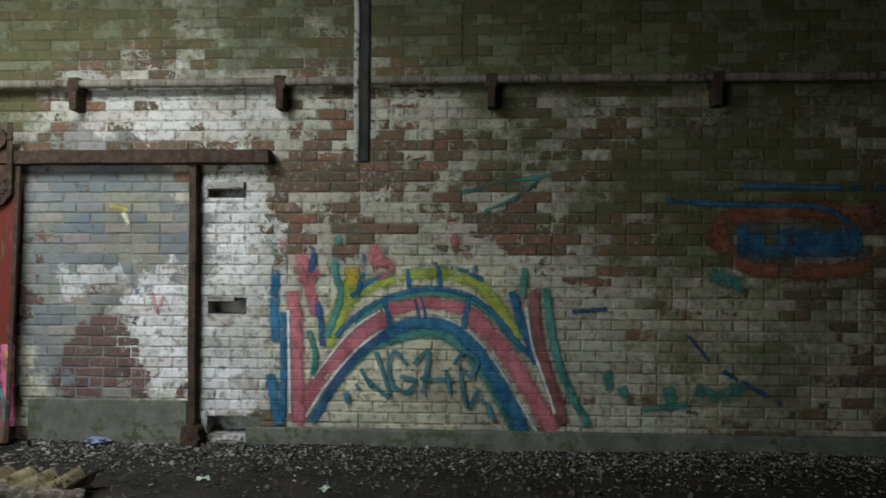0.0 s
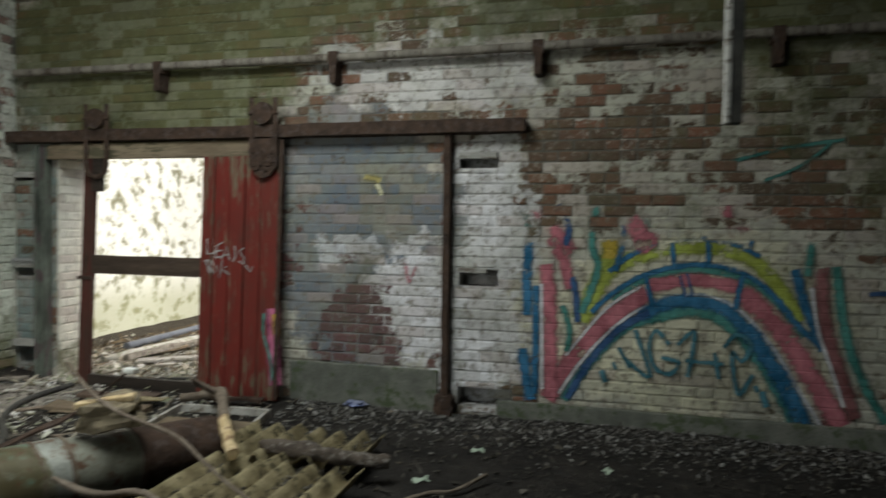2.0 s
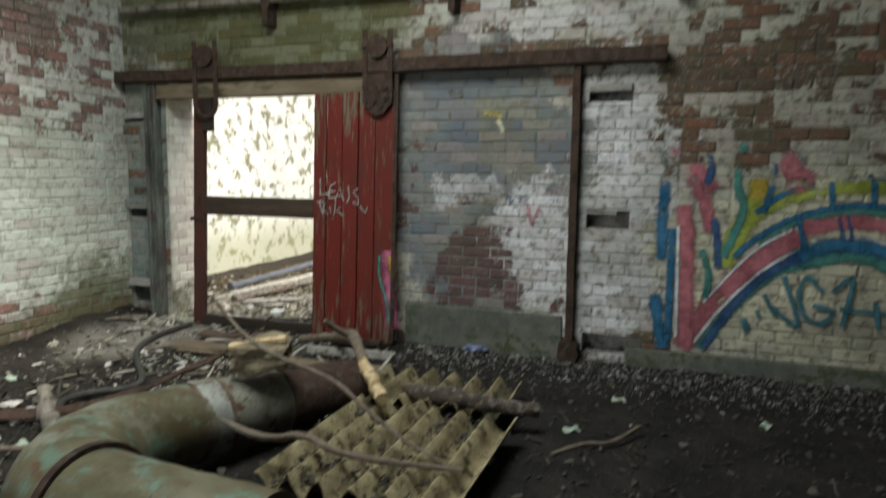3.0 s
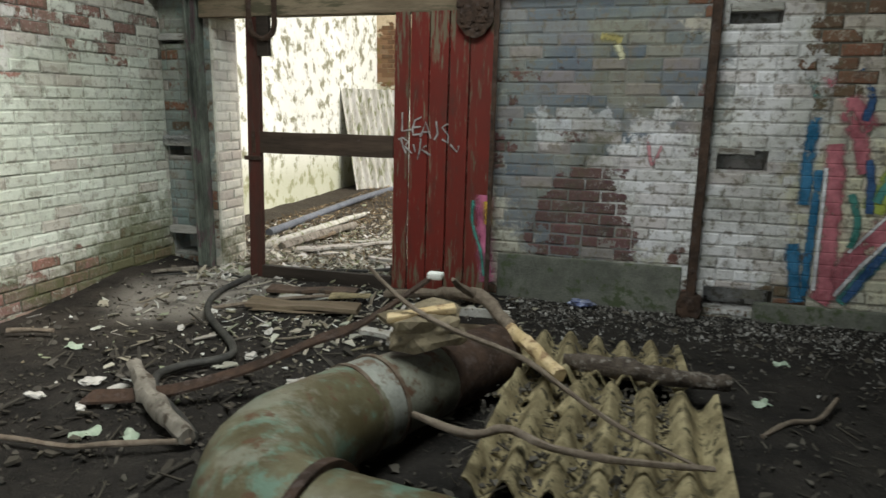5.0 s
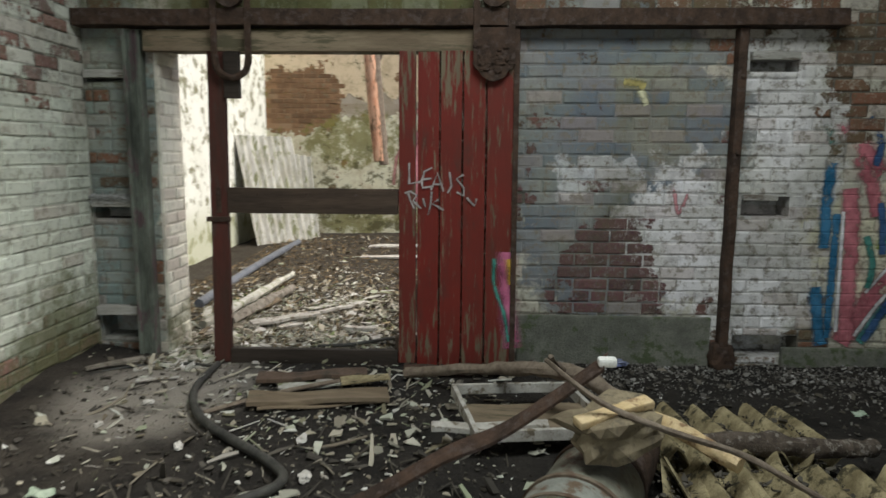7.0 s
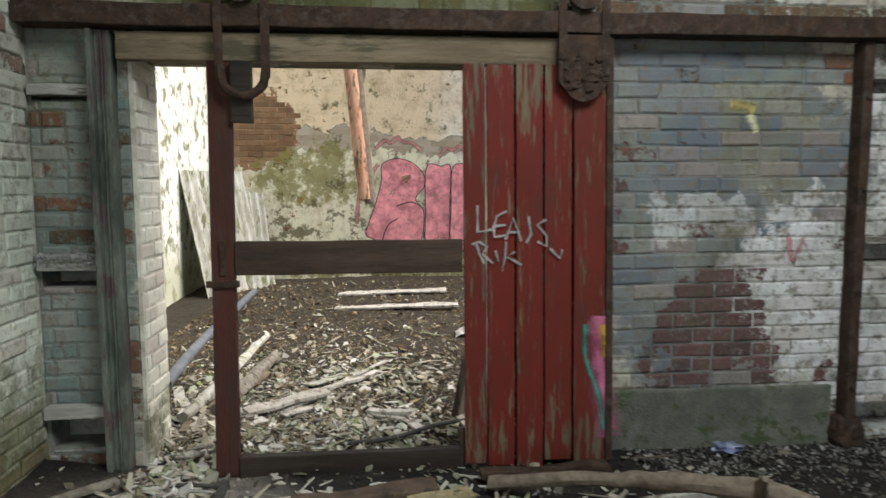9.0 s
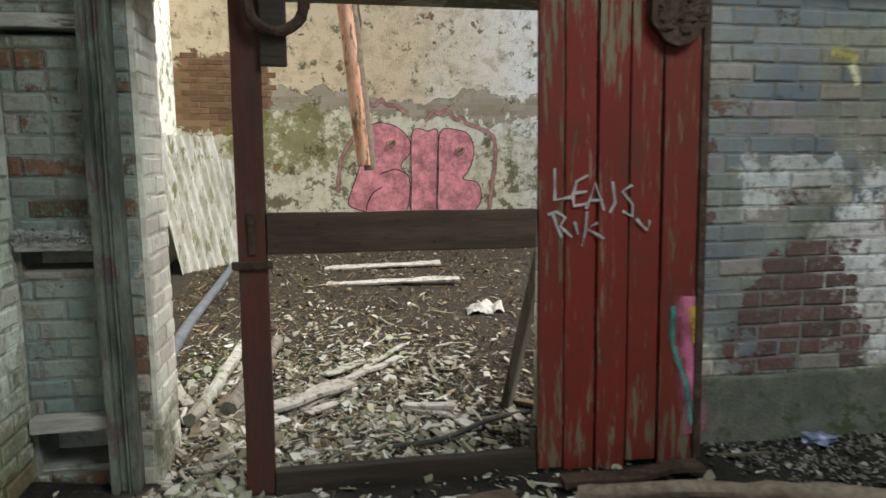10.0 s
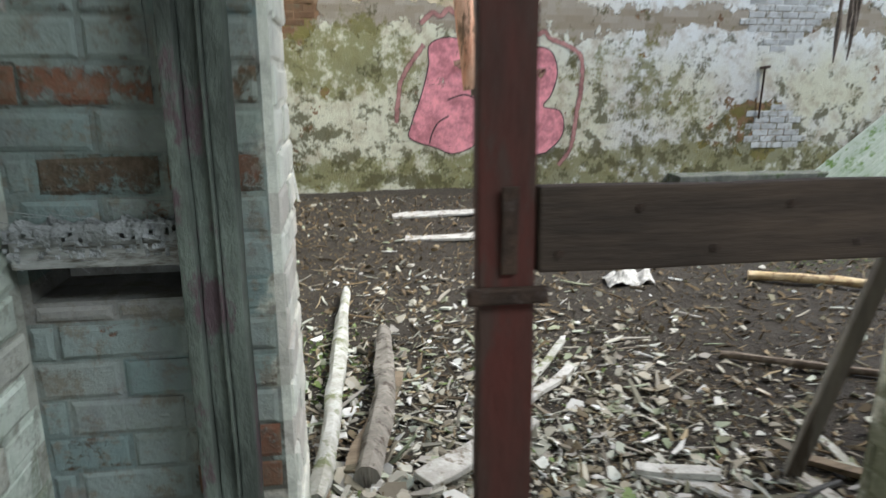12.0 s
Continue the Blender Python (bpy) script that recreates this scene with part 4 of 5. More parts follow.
BUBBLES = [
    [(-5.29, 0.89), (-5.15, 1.28), (-5.06, 1.63), (-5.05, 1.87), (-4.84, 1.97), (-4.57, 1.91), (-4.38, 1.72), (-4.37, 1.52), (-4.51, 1.32), (-4.38, 1.12), (-4.4, 0.73), (-4.49, 0.6), (-4.75, 0.52), (-4.97, 0.6), (-5.3, 0.72)],
    [(-4.33, 1.83), (-4.1, 1.85), (-3.94, 1.84), (-3.95, 1.3), (-3.96, 0.77), (-3.98, 0.55), (-4.33, 0.53), (-4.35, 1.1)],
    [(-3.9, 1.83), (-3.65, 1.87), (-3.45, 1.79), (-3.37, 1.54), (-3.44, 1.27), (-3.54, 1.12), (-3.32, 1.06), (-3.25, 0.88), (-3.29, 0.7), (-3.44, 0.55), (-3.56, 0.5), (-3.92, 0.52), (-3.93, 1.2)],
]
HALO = [
    [(-5.47, 0.95), (-5.44, 1.25), (-5.38, 1.5), (-5.13, 1.86)],
    [(-5.13, 2.15), (-5.0, 2.26), (-4.9, 2.22), (-4.8, 2.31), (-4.7, 2.24), (-4.56, 2.22), (-4.44, 2.13)],
    [(-4.1, 2.03), (-4.0, 2.14), (-3.9, 2.11), (-3.78, 2.16), (-3.65, 2.03), (-3.55, 2.05), (-3.47, 1.97), (-3.28, 1.9), (-3.05, 1.75), (-3.02, 1.39), (-3.07, 1.03), (-3.13, 0.58), (-3.28, 0.36)],
]

strokes("trim_mural", "spray painted arch mural in pink, blue and lime on brick", MURAL, WALL - 0.0135, "stroke")
strokes("trim_tag", "blue spray painted tag letters inside the arch", TAG, WALL - 0.0265, "letter")
PAINT = {c: spray("faded_" + c, tuple(0.8 * q for q in v), hold=0.66) for c, v in COLOURS.items()}
strokes("trim_spray", "faded orange and blue spray paint on the dim brick", SPRAY, WALL - 0.0135, "stroke")
marks = thing("trim_panel_marks", (0, WALL - 0.0135, 0), "small yellow and pink spray marks on grey brick", "graffiti", kind="structure")
for c, w, pts in [((0.4, 0.34, 0.12), 0.075, [(-3.08, 1.97), (-2.99, 1.95)]), ((0.45, 0.43, 0.28), 0.07, [(-2.98, 1.89), (-2.96, 1.84)]), ((0.5, 0.22, 0.24), 0.035, [(-2.73, 1.25), (-2.69, 1.08), (-2.63, 1.23)])]:
    part("mark", ribbon(pts, w), spray("spray_mark", c, hold=0.7, soft=0.0), marks)
chalk = spray("white_spray", (0.3, 0.27, 0.26), bricks=False, hold=0.58)
words = thing("trim_door_words", (0, 5.398, 0), "two words in white spray paint on the red boards", "graffiti", kind="structure")
for pts in DOOR_WORDS:
    part("letter", ribbon(pts, 0.018, straight=True), chalk, words)
bloom = thing("trim_door_bloom", (0, 5.397, 0), "pink and yellow spray flower on the red boards", "graffiti", kind="structure")
for i, (c, w, pts) in enumerate([((0.42, 0.1, 0.2), 0.15, [(-3.89, 0.75), (-3.895, 0.57), (-3.87, 0.4), (-3.845, 0.2)]), ((0.5, 0.3, 0.02), 0.085, [(-3.865, 0.73), (-3.855, 0.62)]), ((0.03, 0.2, 0.16), 0.04, [(-3.975, 0.75), (-3.97, 0.58), (-3.9, 0.38), (-3.87, 0.2)])]):
    b = part("petal", ribbon(pts, w), spray("spray_petal", c, bricks=False, hold=0.44, soft=-0.1), bloom)
    b.location.y = -0.001 * i

for mark in (words, bloom):
    mark.matrix_world = OUT_OF_PLUMB @ mark.matrix_world
pink_far = spray("far_pink", (0.72, 0.27, 0.3), bricks=False, hold=0.42, worn=0.1)
black_line = spray("far_black", (0.03, 0.025, 0.03), bricks=False, hold=0.3)
pale_pink = spray("far_pale_pink", (0.42, 0.2, 0.18), bricks=False, hold=0.5)
bubbles = thing("trim_bubble_letters", (0, FAR - 0.006, 0), "pink bubble letters with black outline on the plaster", "graffiti", kind="structure")
for pts in BUBBLES:
    bm = bmesh.new()
    uv = bm.loops.layers.uv.new("UVMap")
    rim = smooth_line(pts, 6, True)
    corner = [bm.verts.new(p) for p in rim]
    for tri in tessellate_polygon([[Vector((p.x, p.z, 0)) for p in rim]]):
        f = bm.faces.new([corner[i] for i in tri])
        f.normal_update()
        if f.normal.y > 0:
            f.normal_flip()
        for loop in f.loops:
            loop[uv].uv = (0.5, 0.5)
    part("letter", bm, pink_far, bubbles).location.y = -0.004 * len(bubbles.children)
    part("outline", ribbon(pts, 0.016, True), black_line, bubbles).location.y = -0.03 - 0.001 * len(bubbles.children)
for cx, cz in ((-4.66, 1.66), (-3.6, 1.55)):
    part("inner_patch", ribbon([(cx - 0.05, cz), (cx + 0.05, cz + 0.02), (cx, cz - 0.04)], 0.07), spray("far_brown", (0.3, 0.19, 0.12), bricks=False, hold=0.45), bubbles).location.y = -0.036
for pts in HALO:
    part("halo", ribbon(pts, 0.07), pale_pink, bubbles)
part("inner_line", ribbon([(-4.81, 1.21), (-4.6, 1.27), (-4.44, 1.21)], 0.022), black_line, bubbles).location.y = -0.042
part("inner_line", ribbon([(-5.05, 0.66), (-5.02, 0.78), (-4.94, 0.92), (-4.81, 1.0)], 0.022), black_line, bubbles).location.y = -0.04

# ---- door gear ----
def hanger(x, label, hooked):
    h = thing("door_hanger", (x, 5.395, 0), label, "door hanger", "door hangers")
    for o in (-0.115, 0.115):
        part("strap", box((o - 0.022, -0.052, 2.06), (o + 0.022, -0.04, 2.66), 0.004, 0.004, 3, 12), rust, h)
    if hooked:
        part("hook", tube([(-0.115, -0.045, 2.12), (-0.1, -0.045, 2.03), (-0.05, -0.045, 1.985), (0.0, -0.045, 1.97), (0.05, -0.045, 1.985), (0.1, -0.045, 2.03), (0.115, -0.045, 2.12)], 0.024, 8, 0.2, steps=3), rust, h, smooth=True)
        part("block", box((-0.075, -0.02, 1.84), (0.035, 0.03, 2.15), 0.008, 0.004, 5, 6), timber_black, h, "black timber block")
    else:
        bm = bmesh.new()
        rim = [(-0.13, 2.3), (0.13, 2.3)] + [(0.13 * math.cos(a) * (1 + 0.1 * math.sin(7 * a)), 2.1 - 0.14 * math.sin(a) * (1 + 0.04 * math.sin(5 * a))) for a in np.linspace(0.05, math.pi - 0.05, 18)]
        face = bm.faces.new([bm.verts.new((a, -0.05, b)) for a, b in rim])
        out = bmesh.ops.extrude_face_region(bm, geom=[face])
        bmesh.ops.translate(bm, vec=(0, 0.02, 0), verts=[v for v in out["geom"] if isinstance(v, bmesh.types.BMVert)])
        bmesh.ops.recalc_face_normals(bm, faces=bm.faces)
        part("plate", bm, rust, h, "scabby rounded iron plate")
        rng = random.Random(6)
        for _ in range(26):
            a, q = rng.uniform(0, math.pi), rng.uniform(0.3, 1.0)
            b = part("rust_scab", lump((rng.uniform(0.012, 0.03), 0.012, rng.uniform(0.012, 0.035)), rng.random() * 9, 0.5), rust, h)
            b.location = (0.12 * q * math.cos(a), -0.052, 2.12 - 0.13 * q * math.sin(a) + rng.uniform(0, 0.1))
    part("wheel", tube([(0, -0.07, 2.52), (0, -0.03, 2.52)], 0.095, 24, steps=1), rust, h)
    part("axle", tube([(-0.14, -0.05, 2.52), (0.14, -0.05, 2.52)], 0.016, 8, steps=1), rust, h.children[-1])
    return h


hanger(-5.75, "rusted iron strap hanger with a roller above the door", True)
hanger(-4.0, "rusted iron hanger with a scabby plate on red boards", False)
tagged(link("trim", box((-3.862, 5.385, 0.02), (-3.825, 5.4, 2.3), 0.003), rust), "rusted edge strip of the door", "edge strip", kind="structure")
edge_strip = scene.collection.objects[-1]
edge_strip.matrix_world = OUT_OF_PLUMB @ edge_strip.matrix_world
latch = thing("door_latch", (-5.9, 5.37, 1.0), "black iron latch on the door stile", "latch")
part("bolt", box((-0.07, -0.02, 0.0), (0.1, 0.0, 0.035), 0.006), rust, latch)
part("plate", box((0.0, -0.008, 0.06), (0.035, 0.0, 0.24), 0.004), rust, latch)

# door post ribs
for a, b, d in [(-6.52, -6.49, 0.12), (-6.49, -6.455, 0.085), (-6.455, -6.448, 0.1), (-6.448, -6.412, 0.085)]:
    tagged(link("trim", box((a, WALL - d, -0.02), (b - 0.001, WALL, 2.30), 0.005, 0.004, a, 16), post_paint), "grooved timber door post in flaking grey-green paint", "door post", kind="structure")

# battens set into the brickwork
batten_wood = simple("limed_batten", (0.26, 0.25, 0.225), (0.44, 0.43, 0.4), 9, 0.88, stretch=(0.2, 1, 1), spots=(0.12, 0.1, 0.08))
for i, (x0, x1, z0, z1, out) in enumerate([(-6.84, -6.5, 1.985, 2.04, 0.05), (-6.84, -6.5, 1.085, 1.14, 0.06), (-6.84, -6.51, 0.3, 0.365, 0.07), (-2.27, -1.95, 2.115, 2.17, 0.04), (-2.26, -2.02, 1.17, 1.21, 0.03)]):
    b = thing("fixing_batten", (x0, WALL, z0), "weathered timber batten set into the brick wall", "batten", "fixing battens")
    part("board", box((0, -out, 0), (x1 - x0, 0.08, z1 - z0), 0.006, 0.006, i * 3.1, 8), batten_wood, b)


def cobweb(at, w, d, seed):
    """Dust-laden web: a sagging uneven mat with a ragged lower edge."""
    rng = random.Random(seed)
    bm = bmesh.new()
    nx, ny = 46, 16
    rows = []
    for j in range(ny + 1):
        row = []
        for i in range(nx + 1):
            x, y = w * i / nx, j / ny
            n = noise.noise(Vector((x * 22, y * 4, seed))) + 0.6 * noise.noise(Vector((x * 70, y * 11, seed)))
            row.append(bm.verts.new((x, -d * min(y * 1.6, 1) - 0.012 * n, 0.02 + 0.02 * n - max(0, y - 0.55) * (0.13 + 0.06 * n))))
        rows.append(row)
    for a, b in zip(rows, rows[1:]):
        for i in range(nx):
            if rng.random() > 0.06 + 0.5 * (rows.index(a) > 11):
                bm.faces.new((a[i], a[i + 1], b[i + 1], b[i]))
    for _ in range(60):
        a = Vector((rng.uniform(0, w), -rng.uniform(0, d * 1.3), rng.uniform(-0.05, 0.05)))
        b = a + Vector((rng.gauss(0, 0.04), rng.gauss(0, 0.015), rng.gauss(-0.02, 0.03)))
        n = Vector((0, 0.0006, 0.0012))
        bm.faces.new([bm.verts.new(q) for q in (a, b, b + n, a + n)])
    ob = link("cobweb", bm, simple("dusty_web", (0.16, 0.16, 0.155), (0.34, 0.34, 0.33), 30, bump=1.0))
    ob.location = at
    return tagged(ob, "dusty grey cobweb mat sagging over the timber batten", "cobweb", kind="stuff")


cobweb((-6.84, WALL - 0.01, 1.15), 0.34, 0.07, 4)

# ---- duct: bands and mouth ----
for c in (-0.85, 0.85):
    part("ring", tube([(0.033 * c - 0.024, 0.077 * c - 0.05, 0.216), (0.033 * c - 0.016, 0.077 * c - 0.032, 0.216)], 0.204, 32, steps=1), rusty_ring, duct, "", True)
part("flange", tube([(0.2, -0.945, 0.235), (0.235, -0.95, 0.235)], 0.243, 32, steps=1), rust, duct, "rusted flange", True)
part("seam", tube([(0.145, 0.35, 0.196), (0.155, 0.375, 0.195)], 0.188, 28, steps=1), rust, duct, "", True)


# ---- wood on the floor ----
dark_bark = simple("wet_bark", (0.045, 0.034, 0.026), (0.12, 0.095, 0.075), 16, 0.8, spots=(0.2, 0.18, 0.155), bump=0.9)

def branch(name, label, category, pts, radii, mat, wobble=0.35, sides=9, seed=1, group=""):
    ob = link(name, tube(pts, radii, sides, wobble, seed, steps=5), mat, smooth=True)
    return tagged(ob, label, category, group)


long_branch = thing("branch", (0, 0, 0), "long fallen branch, barked at one end and peeled yellow", "branch", "fallen branches")
part("barked_wood", tube([(-4.55, 5.00, 0.06), (-4.09, 4.70, 0.19), (-3.64, 4.18, 0.36), (-3.37, 3.80, 0.31)], [0.034, 0.032, 0.042, 0.034], 10, 0.5, 2, steps=8), bark, long_branch, "brown bark", True)
part("knot", tube([(-3.66, 4.16, 0.37), (-3.73, 4.06, 0.45), (-3.75, 4.00, 0.5)], [0.026, 0.02, 0.012], 8, 0.4, 6), bark, long_branch, "broken side knot", True)
part("peeled_wood", tube([(-3.37, 3.80, 0.31), (-3.22, 3.60, 0.29), (-3.06, 3.40, 0.25)], [0.034, 0.037, 0.036], 10, 0.4, 3, steps=8), peeled, long_branch, "yellow peeled wood", True)
branch("branch", "thin bare twig lying across the duct", "branch", [(-3.89, 3.10, 0.77), (-3.70, 3.07, 0.63), (-3.47, 3.02, 0.55), (-3.19, 3.08, 0.44), (-2.97, 3.03, 0.33), (-2.77, 2.98, 0.24), (-2.49, 2.90, 0.17)], [0.009, 0.011, 0.012, 0.012, 0.011, 0.009, 0.006], bark, seed=4, group="fallen branches")
branch("branch", "crooked brown branch resting on the corrugated sheet", "branch", [(-3.52, 2.64, 0.34), (-3.30, 2.65, 0.29), (-3.19, 2.83, 0.24), (-3.01, 2.79, 0.21), (-2.76, 2.80, 0.2), (-2.43, 2.88, 0.18)], [0.014, 0.018, 0.018, 0.016, 0.014, 0.011], bark, seed=5, group="fallen branches")
branch("log", "short barked log lying across the corrugated sheet", "log", [(-3.08, 3.75, 0.19), (-2.79, 3.75, 0.18), (-2.53, 3.75, 0.17), (-2.27, 3.81, 0.15)], [0.042, 0.05, 0.045, 0.036], dark_bark, 0.6, 12, 6)
branch("driftwood", "split grey length of driftwood on the soil", "wood", [(-5.24, 3.14, 0.13), (-5.10, 3.04, 0.08), (-4.97, 2.94, 0.06), (-4.56, 2.68, 0.05)], [0.03, 0.05, 0.05, 0.04], timber_grey, 0.5, 8, 7)
branch("branch", "thin dark twig lying on the floor", "branch", [(-5.72, 2.38, 0.02), (-5.35, 2.46, 0.03), (-5.03, 2.50, 0.02), (-4.83, 2.55, 0.04), (-4.55, 2.69, 0.03)], 0.013, bark, seed=8, group="fallen branches")
branch("branch", "thin dark stick lying before the door", "branch", [(-5.64, 4.37, 0.02), (-5.23, 4.68, 0.045), (-4.81, 5.00, 0.03)], 0.014, bark, seed=9, group="fallen branches")
branch("branch", "short dark stick beside the pale wall", "branch", [(-6.57, 3.53, 0.02), (-6.43, 3.57, 0.025), (-6.29, 3.62, 0.02)], 0.016, bark, seed=10, group="fallen branches")
branch("branch", "crooked dark twig on the black soil", "branch", [(-2.15, 3.54, 0.02), (-2.01, 3.71, 0.03), (-1.87, 3.79, 0.03), (-1.73, 4.03, 0.05)], 0.012, bark, seed=11, group="fallen branches")
branch("hose", "black rubber hose snaking over the floor to the doorway", "hose", [(-5.87, 5.19, 0.03), (-5.82, 4.67, 0.03), (-5.58, 4.23, 0.03), (-5.07, 3.76, 0.03), (-4.98, 3.57, 0.03), (-5.12, 3.40, 0.03), (-5.17, 3.23, 0.03), (-5.02, 3.05, 0.03), (-4.73, 2.85, 0.03), (-4.56, 2.72, 0.03)], 0.024, plastic_black, 0.0, 10)
branch("cable", "thin black cable along the foot of the wall", "cable", [(-6.75, 4.62, 0.02), (-6.66, 4.81, 0.02), (-6.52, 5.05, 0.03), (-6.17, 5.19, 0.03), (-5.86, 5.17, 0.02)], 0.011, plastic_black, 0.0, 8)

bar = thing("iron_strip", (-5.3, 2.88, 0), "long rusted iron strip propped on rubble", "iron strip")
def strip(pts, w, t):
    bm = bmesh.new()
    rows = []
    for p in smooth3(pts, 6):
        rows.append([bm.verts.new(p + Vector((0.25 * s * w, 0.6 * s * w, h + 0.35 * s * w))) for s, h in ((-1, 0), (1, 0), (1, t), (-1, t))])
    for a, b in zip(rows, rows[1:]):
        for i in range(4):
            bm.faces.new((a[i], a[(i + 1) % 4], b[(i + 1) % 4], b[i]))
    bm.faces.new(rows[0])
    bm.faces.new(rows[-1][::-1])
    bmesh.ops.recalc_face_normals(bm, faces=bm.faces)
    return bm


def smooth3(pts, steps):
    pts = [Vector(p) for p in pts]
    out = []
    for i in range(len(pts) - 1):
        a, b, c, d = pts[max(i - 1, 0)], pts[i], pts[i + 1], pts[min(i + 2, len(pts) - 1)]
        for s in range(steps):
            t = s / steps
            out.append(0.5 * (2 * b + (c - a) * t + (2 * a - 5 * b + 4 * c - d) * t * t + (3 * b - a - 3 * c + d) * t ** 3))
    return out + [pts[-1]]


part("strip", strip([(0, 0, 0.03), (0.37, 0.13, 0.06), (0.75, 0.31, 0.17), (1.06, 0.39, 0.32), (1.3, 0.4, 0.43), (1.66, 0.4, 0.7)], 0.06, 0.014), rust, bar)
part("cap", box((1.63, 0.375, 0.69), (1.7, 0.425, 0.725), 0.012, 0.012, 4), simple("white_plastic", (0.6, 0.6, 0.56), (0.7, 0.7, 0.66)), bar, "white plastic scrap")


block = thing("timber_block", pose(-3.64, 3.12, 0.51, 8, -6, 24), "broken chunk of yellow-brown timber resting on the duct", "wood")
part("chunk", lump((0.17, 0.1, 0.075), 3, 0.5), simple("weathered_chunk", (0.15, 0.12, 0.08), (0.26, 0.215, 0.14), 12, spots=(0.12, 0.1, 0.07)), block)
part("split_face", box((-0.15, -0.03, 0.06), (0.15, 0.03, 0.095), 0.01, 0.02, 8, 8), peeled, block, "yellow split face")

tray = thing("wooden_tray", pose(-3.83, 4.29, 0.08, 0, 2, 11), "old white-painted timber box frame lying open on rubble", "frame")
white_wood = simple("chalky_white_paint", (0.33, 0.31, 0.27), (0.52, 0.5, 0.46), 9, spots=(0.15, 0.125, 0.09))
for lo, hi in [((-0.36, -0.34, 0), (-0.335, 0.34, 0.06)), ((0.335, -0.34, 0), (0.36, 0.34, 0.06)), ((-0.335, -0.34, 0), (0.335, -0.315, 0.06)), ((-0.335, 0.315, 0), (0.335, 0.34, 0.06))]:
    part("side", box(lo, hi, 0.004, 0.003, lo[0], 6), white_wood, tray)
part("panel", box((-0.33, -0.31, 0.01), (0.33, 0.1, 0.025), 0.003, 0.01, 3, 6), timber_brown, tray, "warped brown panel")

for at, size, turn, mat, label in [((-5.03, 4.58, 0.03), (0.82, 0.16, 0.03), 9, timber_brown, "wide mossy plank half sunk in the soil"), ((-4.80, 4.88, 0.05), (0.3, 0.12, 0.012), 14, asbestos, "pale broken slate on the soil"),
                                   ((-4.23, 5.16, 0.03), (0.7, 0.09, 0.03), 3, rust, "reddish rotten board under the door"), ((-5.16, 4.97, 0.03), (0.7, 0.14, 0.025), 12, timber_dark, "dark rotten board before the door"),
                                   ((-6.15, 4.89, 0.02), (0.25, 0.05, 0.012), 25, white_wood, "strip of white wood beside the door post"), ((-4.03, 4.05, 0.1), (0.6, 0.07, 0.03), 4, white_wood, "white painted lath on the rubble"),
                                   ((-6.53, 5.08, 0.05), (0.36, 0.06, 0.02), 40, timber_grey, "grey lath leaning by the post")]:
    ob = link("plank", box((-size[0] / 2, -size[1] / 2, 0), (size[0] / 2, size[1] / 2, size[2]), 0.004, 0.02, at[0], 10), mat)
    ob.matrix_world = pose(*at, 0, 0, turn)
    tagged(ob, label, "plank", "loose planks")


def flake(rng, r, thick, n=6):
    """An irregular flat chip."""
    bm_v = []
    angles = sorted(rng.uniform(0, 2 * math.pi) for _ in range(n))
    s = rng.uniform(0.45, 1.0)
    for z in (0, thick):
        for a in angles:
            q = r * rng.uniform(0.75, 1.1)
            bm_v.append((q * math.cos(a), s * q * math.sin(a), z))
    f = [tuple(range(n))[::-1], tuple(range(n, 2 * n))] + [(i, (i + 1) % n, n + (i + 1) % n, n + i) for i in range(n)]
    return bm_v, f


def scatter(name, label, count, spot, size, mat, seed, thick=(0.002, 0.008), tilt=25, long=0.0, lift=0.0):
    """Many chips on the ground in one mesh. spot(rng) gives a place."""
    rng = random.Random(seed)
    verts, faces = [], []
    for _ in range(count):
        x, y = spot(rng)
        r = size[0] * (size[1] / size[0]) ** (rng.random() ** 1.8)
        if long and rng.random() < long:
            l, w = r * rng.uniform(1.3, 3.2), r * rng.uniform(0.12, 0.3)
            v = [(a * l, b * w + 0.1 * l * a * a, c * w * 0.6) for c in (0, 1) for a, b in ((-1, -0.6), (0, -1), (1, -0.5), (1, 0.5), (0, 1), (-1, 0.6))]
            f = [(5, 4, 3, 2, 1, 0), (6, 7, 8, 9, 10, 11)] + [(i, (i + 1) % 6, 6 + (i + 1) % 6, 6 + i) for i in range(6)]
        else:
            v, f = flake(rng, r, rng.uniform(*thick) * (1 + r * 20))
        m = pose(x, y, ground_height(x, y) + lift + 0.003 + rng.random() * 0.35 * r, rng.gauss(0, tilt), rng.gauss(0, tilt), rng.uniform(0, 360))
        n = len(verts)
        verts += [tuple(m @ Vector(q)) for q in v]
        faces += [tuple(n + i for i in q) for q in f]
    me = bpy.data.meshes.new(name)
    me.from_pydata(verts, [], faces)
    me.materials.append(mat)
    return tagged(new(name, me), label, "debris", kind="stuff")


def litter(name, *stops):
    k = Nodes(name)
    n = len(stops) - 1
    col = k.ramp(k.island(), *[(i / n, c) for i, c in enumerate(stops)])
    col = k.mix(k.math("MULTIPLY", k.noise(k.place(), 30, 4), 0.4), col, (0.1, 0.09, 0.07))
    return k.finish(col, 0.9, k.noise(k.place(), 90), 0.4, 0.004)


